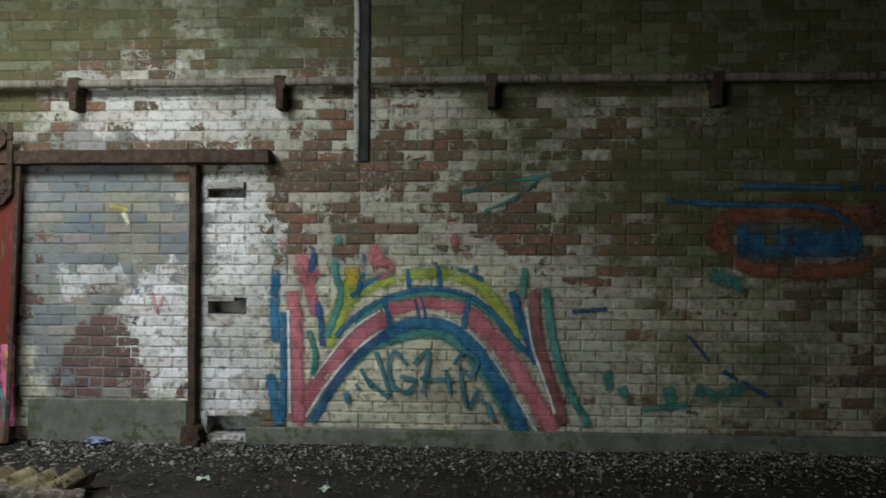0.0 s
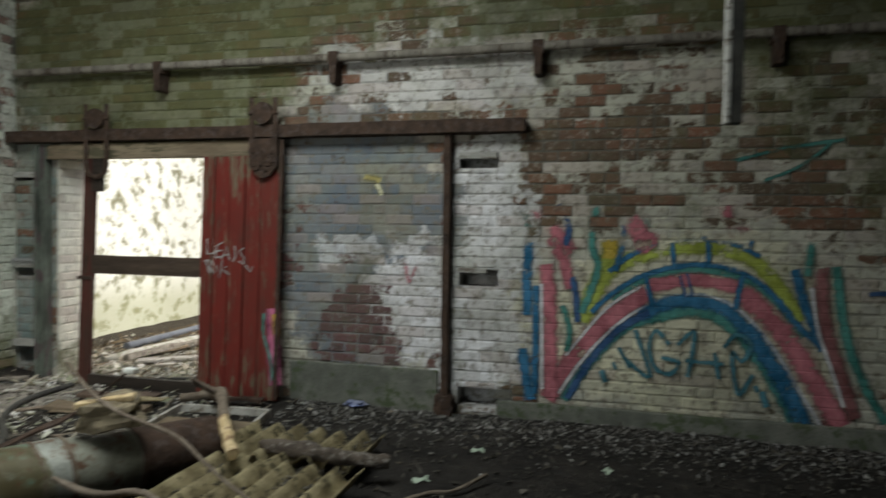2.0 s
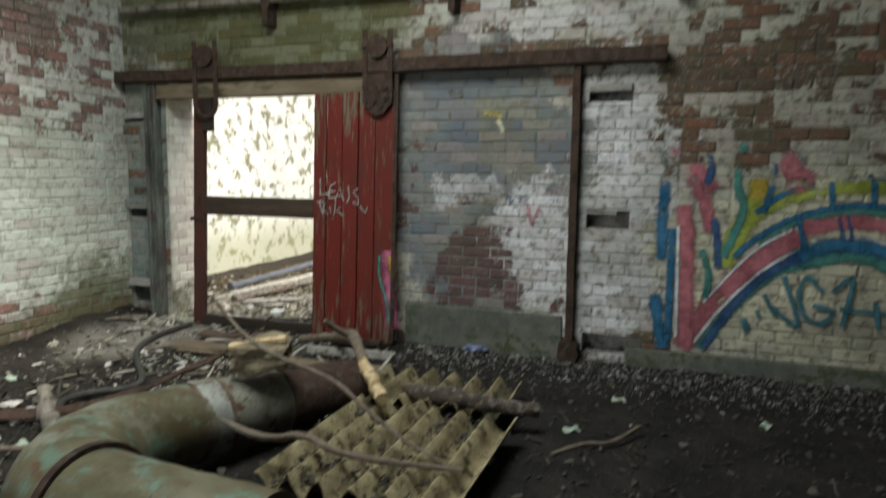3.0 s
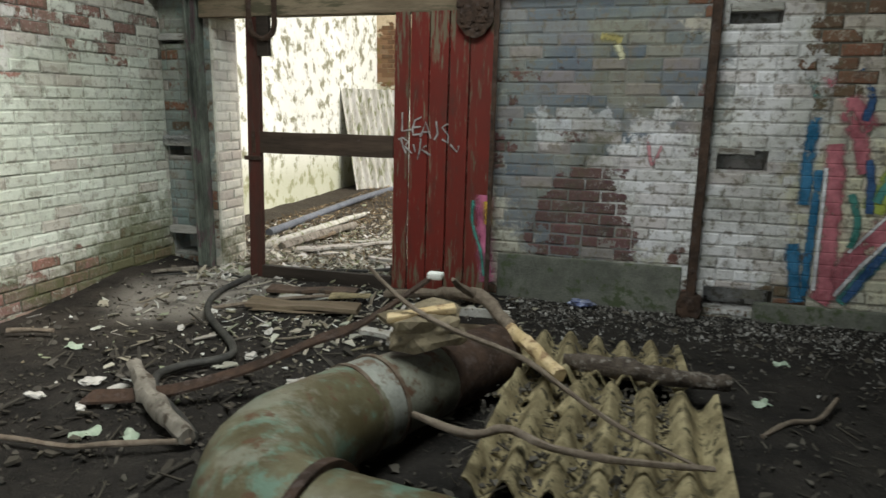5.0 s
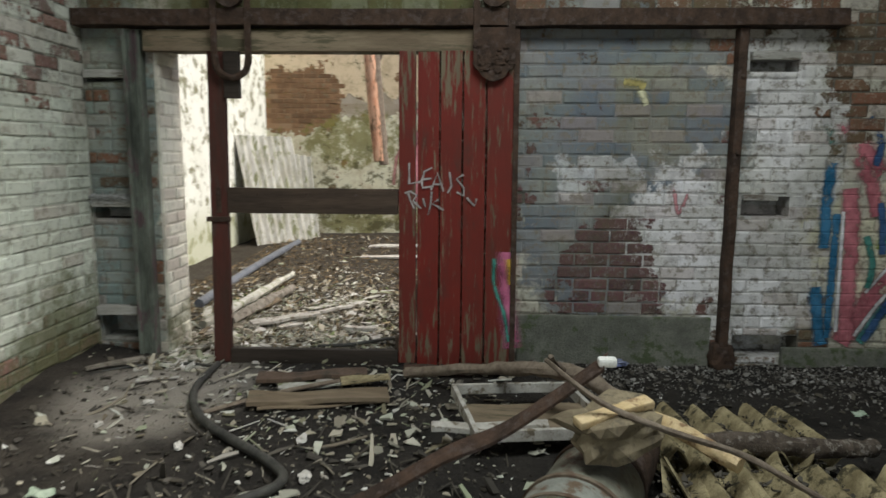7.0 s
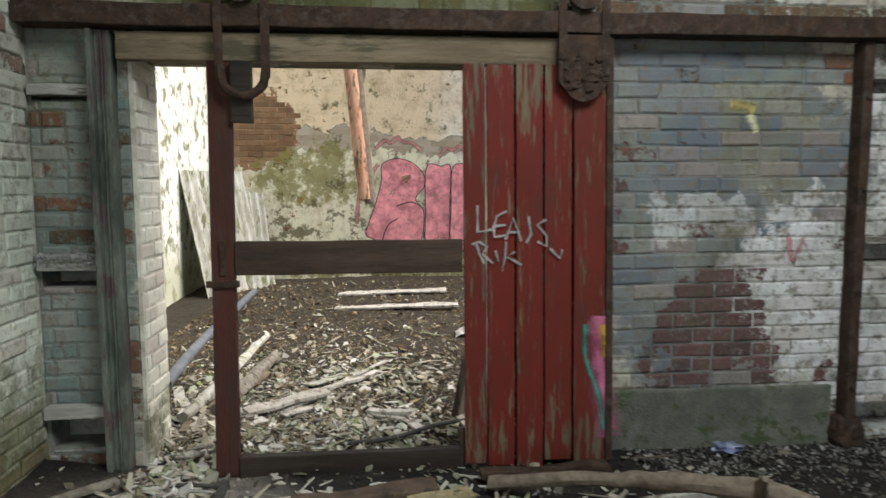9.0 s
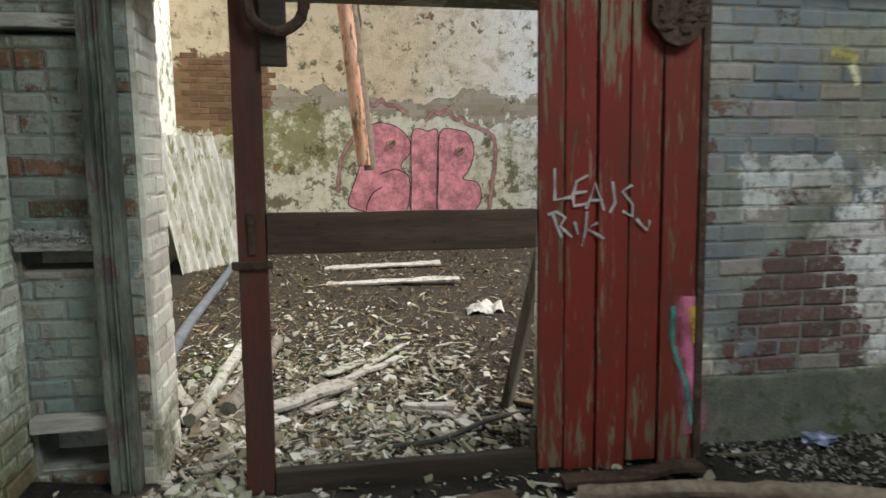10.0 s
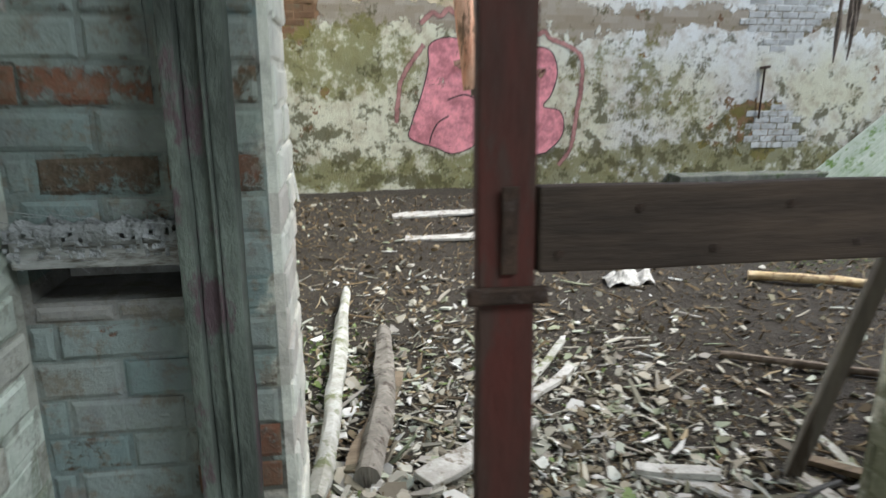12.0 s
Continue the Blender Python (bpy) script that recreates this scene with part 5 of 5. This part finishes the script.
pale_litter = litter("pale_debris", (0.32, 0.29, 0.21), (0.6, 0.58, 0.5), (0.14, 0.11, 0.075), (0.76, 0.75, 0.71), (0.3, 0.34, 0.22), (0.18, 0.15, 0.1), (0.5, 0.46, 0.37), (0.1, 0.08, 0.055), (0.55, 0.56, 0.47))
brown_litter = litter("brown_debris", (0.05, 0.034, 0.019), (0.15, 0.1, 0.05), (0.06, 0.042, 0.023), (0.38, 0.3, 0.18), (0.03, 0.022, 0.014), (0.2, 0.14, 0.07), (0.08, 0.055, 0.028))
dark_litter = litter("dark_debris", (0.025, 0.022, 0.02), (0.08, 0.07, 0.055), (0.04, 0.034, 0.028), (0.11, 0.1, 0.085), (0.04, 0.036, 0.032), (0.024, 0.021, 0.018))
scatter("wall_foot_rubble", "pale flakes and grit along the foot of the wall", 8000, lambda r: (r.uniform(-3.7, 4.5), WALL - 0.03 - abs(r.gauss(0, 0.4))), (0.004, 0.024), litter("grit", (0.05, 0.046, 0.042), (0.22, 0.21, 0.195), (0.08, 0.074, 0.067), (0.4, 0.39, 0.37), (0.06, 0.055, 0.05), (0.13, 0.12, 0.11)), 1)
scatter("floor_litter", "dark chips and twigs over the soil floor", 7500, lambda r: (r.uniform(-6.7, 3.0), r.uniform(1.6, 5.4)), (0.004, 0.034), dark_litter, 2, long=0.2)
scatter("door_litter", "pale chips of wood and plaster before the door", 1200, lambda r: (r.gauss(-4.9, 0.8), min(r.gauss(4.5, 0.6), 5.35)), (0.008, 0.06), pale_litter, 3, (0.002, 0.005), 16, long=0.2)
scatter("sheet_litter", "soil crumbs and bark bits lying on the broken sheets", 1500, lambda r: (r.uniform(-3.4, -2.5), r.uniform(2.6, 4.3)), (0.006, 0.03), dark_litter, 23, long=0.3, lift=0.1)
scatter("duct_litter", "leaf litter and chips round the duct", 700, lambda r: (r.gauss(-4.9, 0.6), r.gauss(3.2, 0.5)), (0.008, 0.06), dark_litter, 13, long=0.3)
scatter("threshold_rubble", "pale rubble and dust in the gap of the doorway", 900, lambda r: (r.gauss(-6.12, 0.14), r.uniform(5.1, 6.3)), (0.008, 0.07), pale_litter, 33, (0.003, 0.008), 18, 0.1)
scatter("far_leaf_litter", "brown leaf litter and twigs over the far floor", 22000, lambda r: (-7.2 + 9.0 * r.random() ** 1.3, 5.6 + 6.6 * r.random() ** 1.4), (0.008, 0.035), brown_litter, 4, (0.001, 0.003), 30, 0.4)
scatter("far_rubble", "pale flakes of plaster and sheet over the far floor", 9500, lambda r: (r.gauss(-5.6, 0.75), 5.55 + abs(r.gauss(0, 1.2))), (0.004, 0.05), pale_litter, 5, (0.0012, 0.004), 24, 0.1)
scatter("far_twigs", "pale twigs and splinters on the far floor", 300, lambda r: (r.gauss(-5.2, 1.1), 5.6 + abs(r.gauss(0, 1.6))), (0.016, 0.05), pale_litter, 51, (0.002, 0.006), 8, 1.0)
scatter("far_chips", "scattered pale chips deeper in the far room", 1500, lambda r: (r.uniform(-7.1, 1.5), r.uniform(6.5, 12.2)), (0.008, 0.05), pale_litter, 6, (0.002, 0.008), 18, 0.2)


green_litter = litter("green_growth", (0.06, 0.1, 0.02), (0.14, 0.2, 0.05), (0.1, 0.14, 0.04), (0.2, 0.26, 0.1))
scatter("moss_growth", "small green plants and moss by the grey pipe", 420, lambda r: (r.gauss(-6.3, 0.14), r.gauss(7.3, 0.3)), (0.006, 0.03), green_litter, 41, (0.001, 0.002), 45)
scatter("moss_growth", "thin green moss on the damp soil", 1600, lambda r: (r.gauss(-2.2, 0.5), r.gauss(9.2, 0.45)), (0.006, 0.02), green_litter, 42, (0.001, 0.002), 20)
scatter("moss_growth", "stray green leaves among the rubble", 120, lambda r: (r.gauss(-5.6, 0.5), r.gauss(6.8, 0.7)), (0.012, 0.035), green_litter, 43, (0.001, 0.002), 25)


# leaves and larger scraps
def leaf_mesh(r, seed):
    rng = random.Random(seed)
    bm = bmesh.new()
    n = 16
    mid = bm.verts.new((0, 0, 0.006))
    ring = []
    for i in range(n):
        a = 2 * math.pi * i / n
        q = r * (0.7 + 0.3 * abs(math.cos(2.5 * a)) + rng.uniform(-0.1, 0.1))
        ring.append(bm.verts.new((q * math.cos(a), 0.75 * q * math.sin(a), 0.012 * math.sin(3 * a + seed))))
    for i in range(n):
        bm.faces.new((mid, ring[i], ring[(i + 1) % n]))
    ex = bmesh.ops.extrude_face_region(bm, geom=bm.faces[:])
    for v in ex["geom"]:
        if isinstance(v, bmesh.types.BMVert):
            v.co.z -= 0.002
    bmesh.ops.recalc_face_normals(bm, faces=bm.faces)
    return bm


leaf_green = simple("pale_leaf", (0.3, 0.38, 0.28), (0.45, 0.52, 0.42), 20)
for i, (x, y, r) in enumerate([(-6.04, 3.53, 0.07), (-5.09, 2.66, 0.075), (-4.89, 2.71, 0.06), (-2.10, 3.90, 0.06), (-2.44, 3.38, 0.05), (-1.89, 4.57, 0.05), (-1.02, 4.49, 0.05)]):
    ob = link("leaf", leaf_mesh(r, i), leaf_green)
    ob.matrix_world = pose(x, y, ground_height(x, y) + 0.012, 0, 0, i * 71)
    tagged(ob, "pale green fallen leaf on dark soil", "leaf", "fallen leaves")
scrap_white = simple("plaster_scrap", (0.42, 0.4, 0.36), (0.6, 0.58, 0.54), 10)
for i, (x, y, r) in enumerate([(-5.50, 3.11, 0.075), (-5.31, 3.10, 0.06), (-5.20, 2.92, 0.045), (-5.31, 2.85, 0.045), (-5.59, 2.85, 0.06), (-4.44, 3.42, 0.07), (-4.90, 3.70, 0.06), (-6.09, 2.89, 0.06), (-6.05, 4.55, 0.04), (-6.17, 4.23, 0.03), (-5.62, 3.99, 0.045), (-5.45, 5.05, 0.05), (-5.10, 5.11, 0.06)]):
    ob = link("plaster_scrap", lump((r * 0.75, r * 0.45, 0.012), i + 0.7, 0.6), scrap_white)
    ob.matrix_world = pose(x, y, ground_height(x, y) + 0.014, 6, -5, i * 47)
    tagged(ob, "white scrap of plaster lying on the soil", "scrap", "plaster scraps")
pack = link("crisp_packet", lump((0.075, 0.045, 0.02), 5.5, 0.8), simple("blue_foil", (0.12, 0.16, 0.36), (0.4, 0.42, 0.5), 30, 0.35, 0.3))
pack.location = (-3.12, 5.38, 0.03)
tagged(pack, "crumpled blue and silver packet by the wall", "packet")

# ---- far room ----
far_hose = branch("drain_pipe", "grey plastic pipe lying along the far wall foot", "pipe", [(-6.68, 6.85, 0.06), (-6.79, 8.18, 0.05), (-6.80, 9.72, 0.08), (-6.87, 11.31, 0.05)], 0.045, plastic_grey, 0.0, 14)
lean = thing("leaning_sheet", (0, 0, 0), "white weathered corrugated sheets leaning on the whitewashed wall", "roof sheet")
weathered = simple("lichened_sheet", (0.28, 0.27, 0.22), (0.5, 0.49, 0.45), 8, stretch=(1, 1, 0.18), spots=(0.16, 0.17, 0.09))
part("sheet", corrugated(1.25, 1.8, 8, 0.03, 0.01), weathered, lean, "", True).matrix_local = pose(-7.1, 11.35, 0.0, 76, 0, 62)
part("sheet", corrugated(0.7, 1.5, 5, 0.03, 0.01), weathered, lean, "", True).matrix_local = pose(-6.95, 11.85, 0.02, 74, 6, 50)
heap_sheet = link("corrugated_sheet", corrugated(1.15, 2.6, 9, 0.03, 0.01), simple("mossy_sheet", (0.4, 0.46, 0.34), (0.56, 0.6, 0.5), 3, spots=(0.15, 0.24, 0.06)), smooth=True)
heap_sheet.matrix_world = Matrix(((0, 0.78, -0.62, 0.45), (-1, 0, 0, 12.0), (0, 0.62, 0.78, 0.1), (0, 0, 0, 1)))
tagged(heap_sheet, "green mossy corrugated sheet slumped against the end wall", "roof sheet")
tagged(link("trim", box((-1.7, 12.3, -0.05), (0.9, FAR, 0.2), 0.02, 0.01, 3, 16), cement), "low cement ledge along the end wall", "ledge", kind="structure")
for at, l, w, turn, label in [((-4.93, 10.96, 0.05), 1.5, 0.2, -5, "long weathered white plank in the far room"), ((-4.90, 9.86, 0.05), 1.5, 0.16, -8, "split weathered white plank in the far room"), ((-5.71, 6.35, 0.05), 0.62, 0.1, 35, "broken white board among rubble"), ((-5.03, 6.10, 0.04), 0.3, 0.05, -25, "short white lath among rubble"), ((-5.42, 6.73, 0.04), 0.8, 0.05, 40, "thin pale lath among rubble"), ((-5.26, 12.88, 0.05), 1.0, 0.1, -3, "pale plank at the end wall"), ((-6.09, 6.66, 0.05), 0.8, 0.1, 75, "mossy plank among rubble"), ((-4.32, 5.98, 0.03), 0.5, 0.05, -40, "grey lath beside the prop")]:
    ob = link("plank", box((-l / 2, -w / 2, 0), (l / 2, w / 2, 0.025), 0.004, 0.02, at[1], 10), white_wood if "white" in label or "pale" in label else timber_brown)
    ob.matrix_world = pose(*at, 3, -2, turn)
    tagged(ob, label, "plank", "loose planks")
LATHS = [
    ((-5.60, 6.45, 0.035), 0.41, 0.09, 45, "white board among the far rubble"),
    ((-5.63, 6.22, 0.035), 0.22, 0.07, 43, "split white board among the far rubble"),
    ((-5.44, 6.97, 0.035), 0.59, 0.10, 48, "flat mossy plank among the far rubble"),
    ((-5.27, 7.02, 0.035), 0.82, 0.04, 56, "thin mossy lath among the far rubble"),
    ((-6.32, 6.37, 0.035), 0.89, 0.05, 93, "rotten grey lath among the far rubble"),
    ((-5.05, 6.08, 0.035), 0.23, 0.05, -31, "short white strip among the far rubble"),
    ((-4.88, 5.91, 0.035), 0.25, 0.07, -58, "pale mossy strip of sheet on the soil"),
    ((-6.31, 5.99, 0.035), 0.38, 0.05, 52, "pale broken lath behind the doorway"),
    ((-6.51, 6.64, 0.035), 0.50, 0.07, -67, "grey mossy board by the doorway"),
    ((-6.04, 5.83, 0.035), 0.20, 0.06, 25, "pale broken slat behind the doorway"),
    ((-4.57, 5.96, 0.035), 0.23, 0.05, -83, "pale lath at the foot of the prop"),
    ((-4.33, 6.15, 0.035), 0.52, 0.04, -95, "grey lath at the foot of the prop"),
    ((-4.93, 6.00, 0.035), 0.22, 0.06, -35, "pale board end behind the door"),
    ((-5.06, 4.86, 0.035), 0.57, 0.10, 21, "sunken mossy plank before the door"),
    ((-6.25, 5.15, 0.035), 0.33, 0.05, 27, "white splinter beside the door post"),
    ((-5.00, 4.58, 0.035), 0.76, 0.17, 15, "wide rotten mossy board in the soil"),
]
for n, (at, l, w, turn, label) in enumerate(LATHS):
    ob = link("lath", box((-l / 2, -w / 2, 0), (l / 2, w / 2, 0.014), 0.004, 0.016, at[0] + at[1], 10), white_wood if "white" in label or "pale" in label else timber_brown if "rotten" in label else weathered)
    ob.matrix_world = pose(at[0], at[1], ground_height(at[0], at[1]) + 0.012, (n * 5) % 9 - 4, (n * 3) % 7 - 3, turn)
    tagged(ob, label, "lath", "loose laths")
branch("log", "mossy pale log among the rubble", "log", [(-6.34, 6.10, 0.06), (-6.29, 6.54, 0.07), (-6.25, 7.49, 0.07), (-6.20, 8.43, 0.06)], [0.035, 0.04, 0.04, 0.03], weathered, 0.5, 9, 12)
branch("log", "grey rotten log among the rubble", "log", [(-6.16, 6.23, 0.06), (-6.05, 6.88, 0.08), (-6.00, 7.65, 0.06)], [0.05, 0.05, 0.04], timber_grey, 0.5, 9, 13)
branch("branch", "orange peeled branch on the far floor", "branch", [(-3.26, 8.37, 0.05), (-2.85, 8.16, 0.06), (-2.34, 7.86, 0.05)], 0.035, peeled, seed=14, group="fallen branches")
branch("branch", "bare stick on the far floor", "branch", [(-4.24, 7.11, 0.03), (-3.95, 6.89, 0.05), (-3.43, 6.64, 0.04)], 0.02, bark, seed=15, group="fallen branches")
branch("cable", "black cable on the rubble behind the door", "cable", [(-5.28, 5.65, 0.03), (-5.02, 5.68, 0.04), (-4.72, 5.88, 0.04), (-4.47, 5.97, 0.03)], 0.014, plastic_black, 0.0, 8)
prop = link("prop_batten", box((-0.05, -0.025, 0), (0.05, 0.025, 1.1), 0.004, 0.004, 3, 8), timber_grey)
prop.matrix_world = Matrix.Translation((-4.59, 6.07, 0.0)) @ (Vector((0.17, -0.12, 0.98)).to_track_quat("Z", "Y").to_matrix().to_4x4())
tagged(prop, "grey-brown timber batten propping the broken door", "batten")
rag_bm = bmesh.new()
bmesh.ops.create_grid(rag_bm, x_segments=22, y_segments=16, size=0.5)
for v in rag_bm.verts:
    q = Vector((v.co.x * 3.2, v.co.y * 3.2, 4.0))
    edge = 1.0 - 0.35 * abs(noise.noise(q * 0.9))
    v.co = Vector((v.co.x * 0.36 * edge, v.co.y * 0.24 * edge, 0.045 + 0.07 * noise.noise(q) + 0.035 * abs(noise.noise(q * 2.6)) - 0.16 * v.co.length_squared))
bmesh.ops.solidify(rag_bm, geom=rag_bm.faces[:], thickness=0.004)
rag = link("plaster_scrap", rag_bm, scrap_white)
rag.location = (-4.16, 8.48, 0.035)
tagged(rag, "crumpled white sheet scrap on leaf litter", "scrap", "plaster scraps")
tagged(link("roof_beam", box((FARLEFT, 9.2, 4.1), (4.0, 9.36, 4.32), 0.01, 0.01, 2, 20), timber_dark), "dark timber roof beam over the far room", "beam", kind="structure")
tagged(link("roof_beam", box((FARLEFT, 11.02, 4.1), (4.0, 11.18, 4.32), 0.01, 0.01, 3, 20), timber_dark), "dark timber roof beam over the far room", "beam", kind="structure")
pole = thing("hanging_pole", (-5.51, 9.0, 4.1), "peeling round pole hanging from the roof beam", "pole")
part("bare_wood", tube([(0, 0.2, 0.0), (0.14, 0.05, -1.4), (0.27, -0.06, -2.72)], [0.075, 0.074, 0.066], 12, 0.15, 3, steps=8), simple("orange_wood", (0.42, 0.19, 0.11), (0.56, 0.36, 0.25), 9, stretch=(1, 1, 0.3), spots=(0.14, 0.09, 0.055)), pole, "orange bare wood", True)
part("bark", tube([(0.05, 0.235, 0.0), (0.19, 0.085, -1.4), (0.325, -0.03, -2.76)], [0.07, 0.068, 0.06], 12, 0.5, 5, steps=10), bark, pole, "brown bark", True)
for i, (x, y, n, ln) in enumerate([(-5.4, 9.28, 5, 1.6), (-0.5, 11.1, 4, 2.5)]):
    r = random.Random(i)
    rags = thing("hanging_strip", (x, y, 4.1), "dark ragged strips hanging from the roof beam", "strip", "hanging strips")
    for j in range(n):
        dx, l = r.uniform(-0.15, 0.15), ln * r.uniform(0.8, 1.02)
        part("strip", tube([(dx, 0, 0), (dx * 1.1, 0, -l * 0.6), (dx * 1.2 + 0.03, 0.02, -l * 0.85), (dx * 1.1, 0, -l)], [0.012, 0.014, 0.03, 0.004], 5, 0.6, j), bark, rags)
tap = thing("stand_pipe", (-0.43, FAR - 0.03, 0.93), "thin dark rising pipe with a tap on the end wall", "pipe")
part("riser", tube([(0, 0, 0), (0.01, 0, 0.7)], 0.014, 8), rust, tap)
part("tap", tube([(-0.06, 0, 0.68), (0.08, 0, 0.7)], 0.02, 8), rust, tap)

# ---- bricks, course by course ----
to_main = Matrix.Translation((0, WALL, 0))
brick_wall(wall_mural, to_main, LEFT, 3.9, -0.1, TOP, [doorway] + sockets + corner_slots + [(-3.8, -2.42, -0.2, 0.33), (-1.92, RIGHT, -0.2, 0.12)], (-4.2, 0.6, 0.3, 1.9), brick_main, 5)
to_left = Matrix(((0, -1, 0, LEFT), (1, 0, 0, 0), (0, 0, 1, 0), (0, 0, 0, 1)))
brick_wall(wall_left, to_left, -1.0, WALL - 0.02, -0.1, TOP, [], (3.2, 5.4, 0.0, 2.3), brick_left, 9)
brick_wall(reveals[0], Matrix(((0, -1, 0, OPEN_L + 0.02), (1, 0, 0, 0), (0, 0, 1, 0), (0, 0, 0, 1))), WALL + 0.01, WALL + THICK, -0.08, OPEN_T, [], (WALL, WALL + 1, 0.2, 2.2), brick_reveal, 12)
brick_wall(reveals[1], Matrix(((0, 1, 0, OPEN_R - 0.02), (1, 0, 0, 0), (0, 0, 1, 0), (0, 0, 0, 1))), WALL + 0.01, WALL + THICK, -0.08, OPEN_T, [], (WALL, WALL + 1, 0.2, 2.2), brick_reveal, 13)


def brick_patch(owner, cx, cz, rx, rz, material, seed):
    """Bricks laid bare where the plaster has come off the end wall, in a ragged patch."""
    rng = random.Random(seed)
    kinds = []
    for i in range(6):
        v, f = brick_shape(LONG - rng.uniform(0.008, 0.016), HIGH - rng.uniform(0.007, 0.014), 0.004 + 0.001 * i, 0.004, lambda: rng.uniform(0, 0.004))
        me = bpy.data.meshes.new("brick")
        me.from_pydata(v, [], f)
        me.materials.append(material)
        kinds.append(me)
    for row in range(math.floor((cz - rz) / HIGH), math.ceil((cz + rz) / HIGH)):
        for col in range(math.floor((cx - rx) / LONG), math.ceil((cx + rx) / LONG) + 1):
            x, z = (col + 0.5 - 0.5 * (row % 2)) * LONG, (row + 0.5) * HIGH
            d = ((x - cx) / rx) ** 2 + ((z - cz) / rz) ** 2
            if d + 0.7 * noise.noise(Vector((x * 2.3, z * 3.1, seed))) < 0.8 and x > FARLEFT + 0.13:
                ob = new("brick", kinds[rng.randrange(6)])
                ob.matrix_world = pose(x, FAR, z, rng.uniform(-1, 1), rng.uniform(-0.6, 0.6), rng.uniform(-0.6, 0.6))
                ob.parent = owner


bare_brick = simple("bare_orange_brick", (0.17, 0.095, 0.05), (0.3, 0.18, 0.1), 6, spots=(0.2, 0.16, 0.1), lot=0.6)
white_brick = simple("whitened_brick", (0.5, 0.5, 0.47), (0.68, 0.69, 0.67), 6, spots=(0.3, 0.28, 0.22), lot=0.3)
brick_patch(wall_far, -7.16, 2.46, 0.85, 0.55, bare_brick, 3)
brick_patch(wall_far, -0.12, 2.62, 0.7, 0.75, white_brick, 7)
brick_patch(wall_far, -0.18, 0.78, 0.6, 0.32, white_brick, 9)
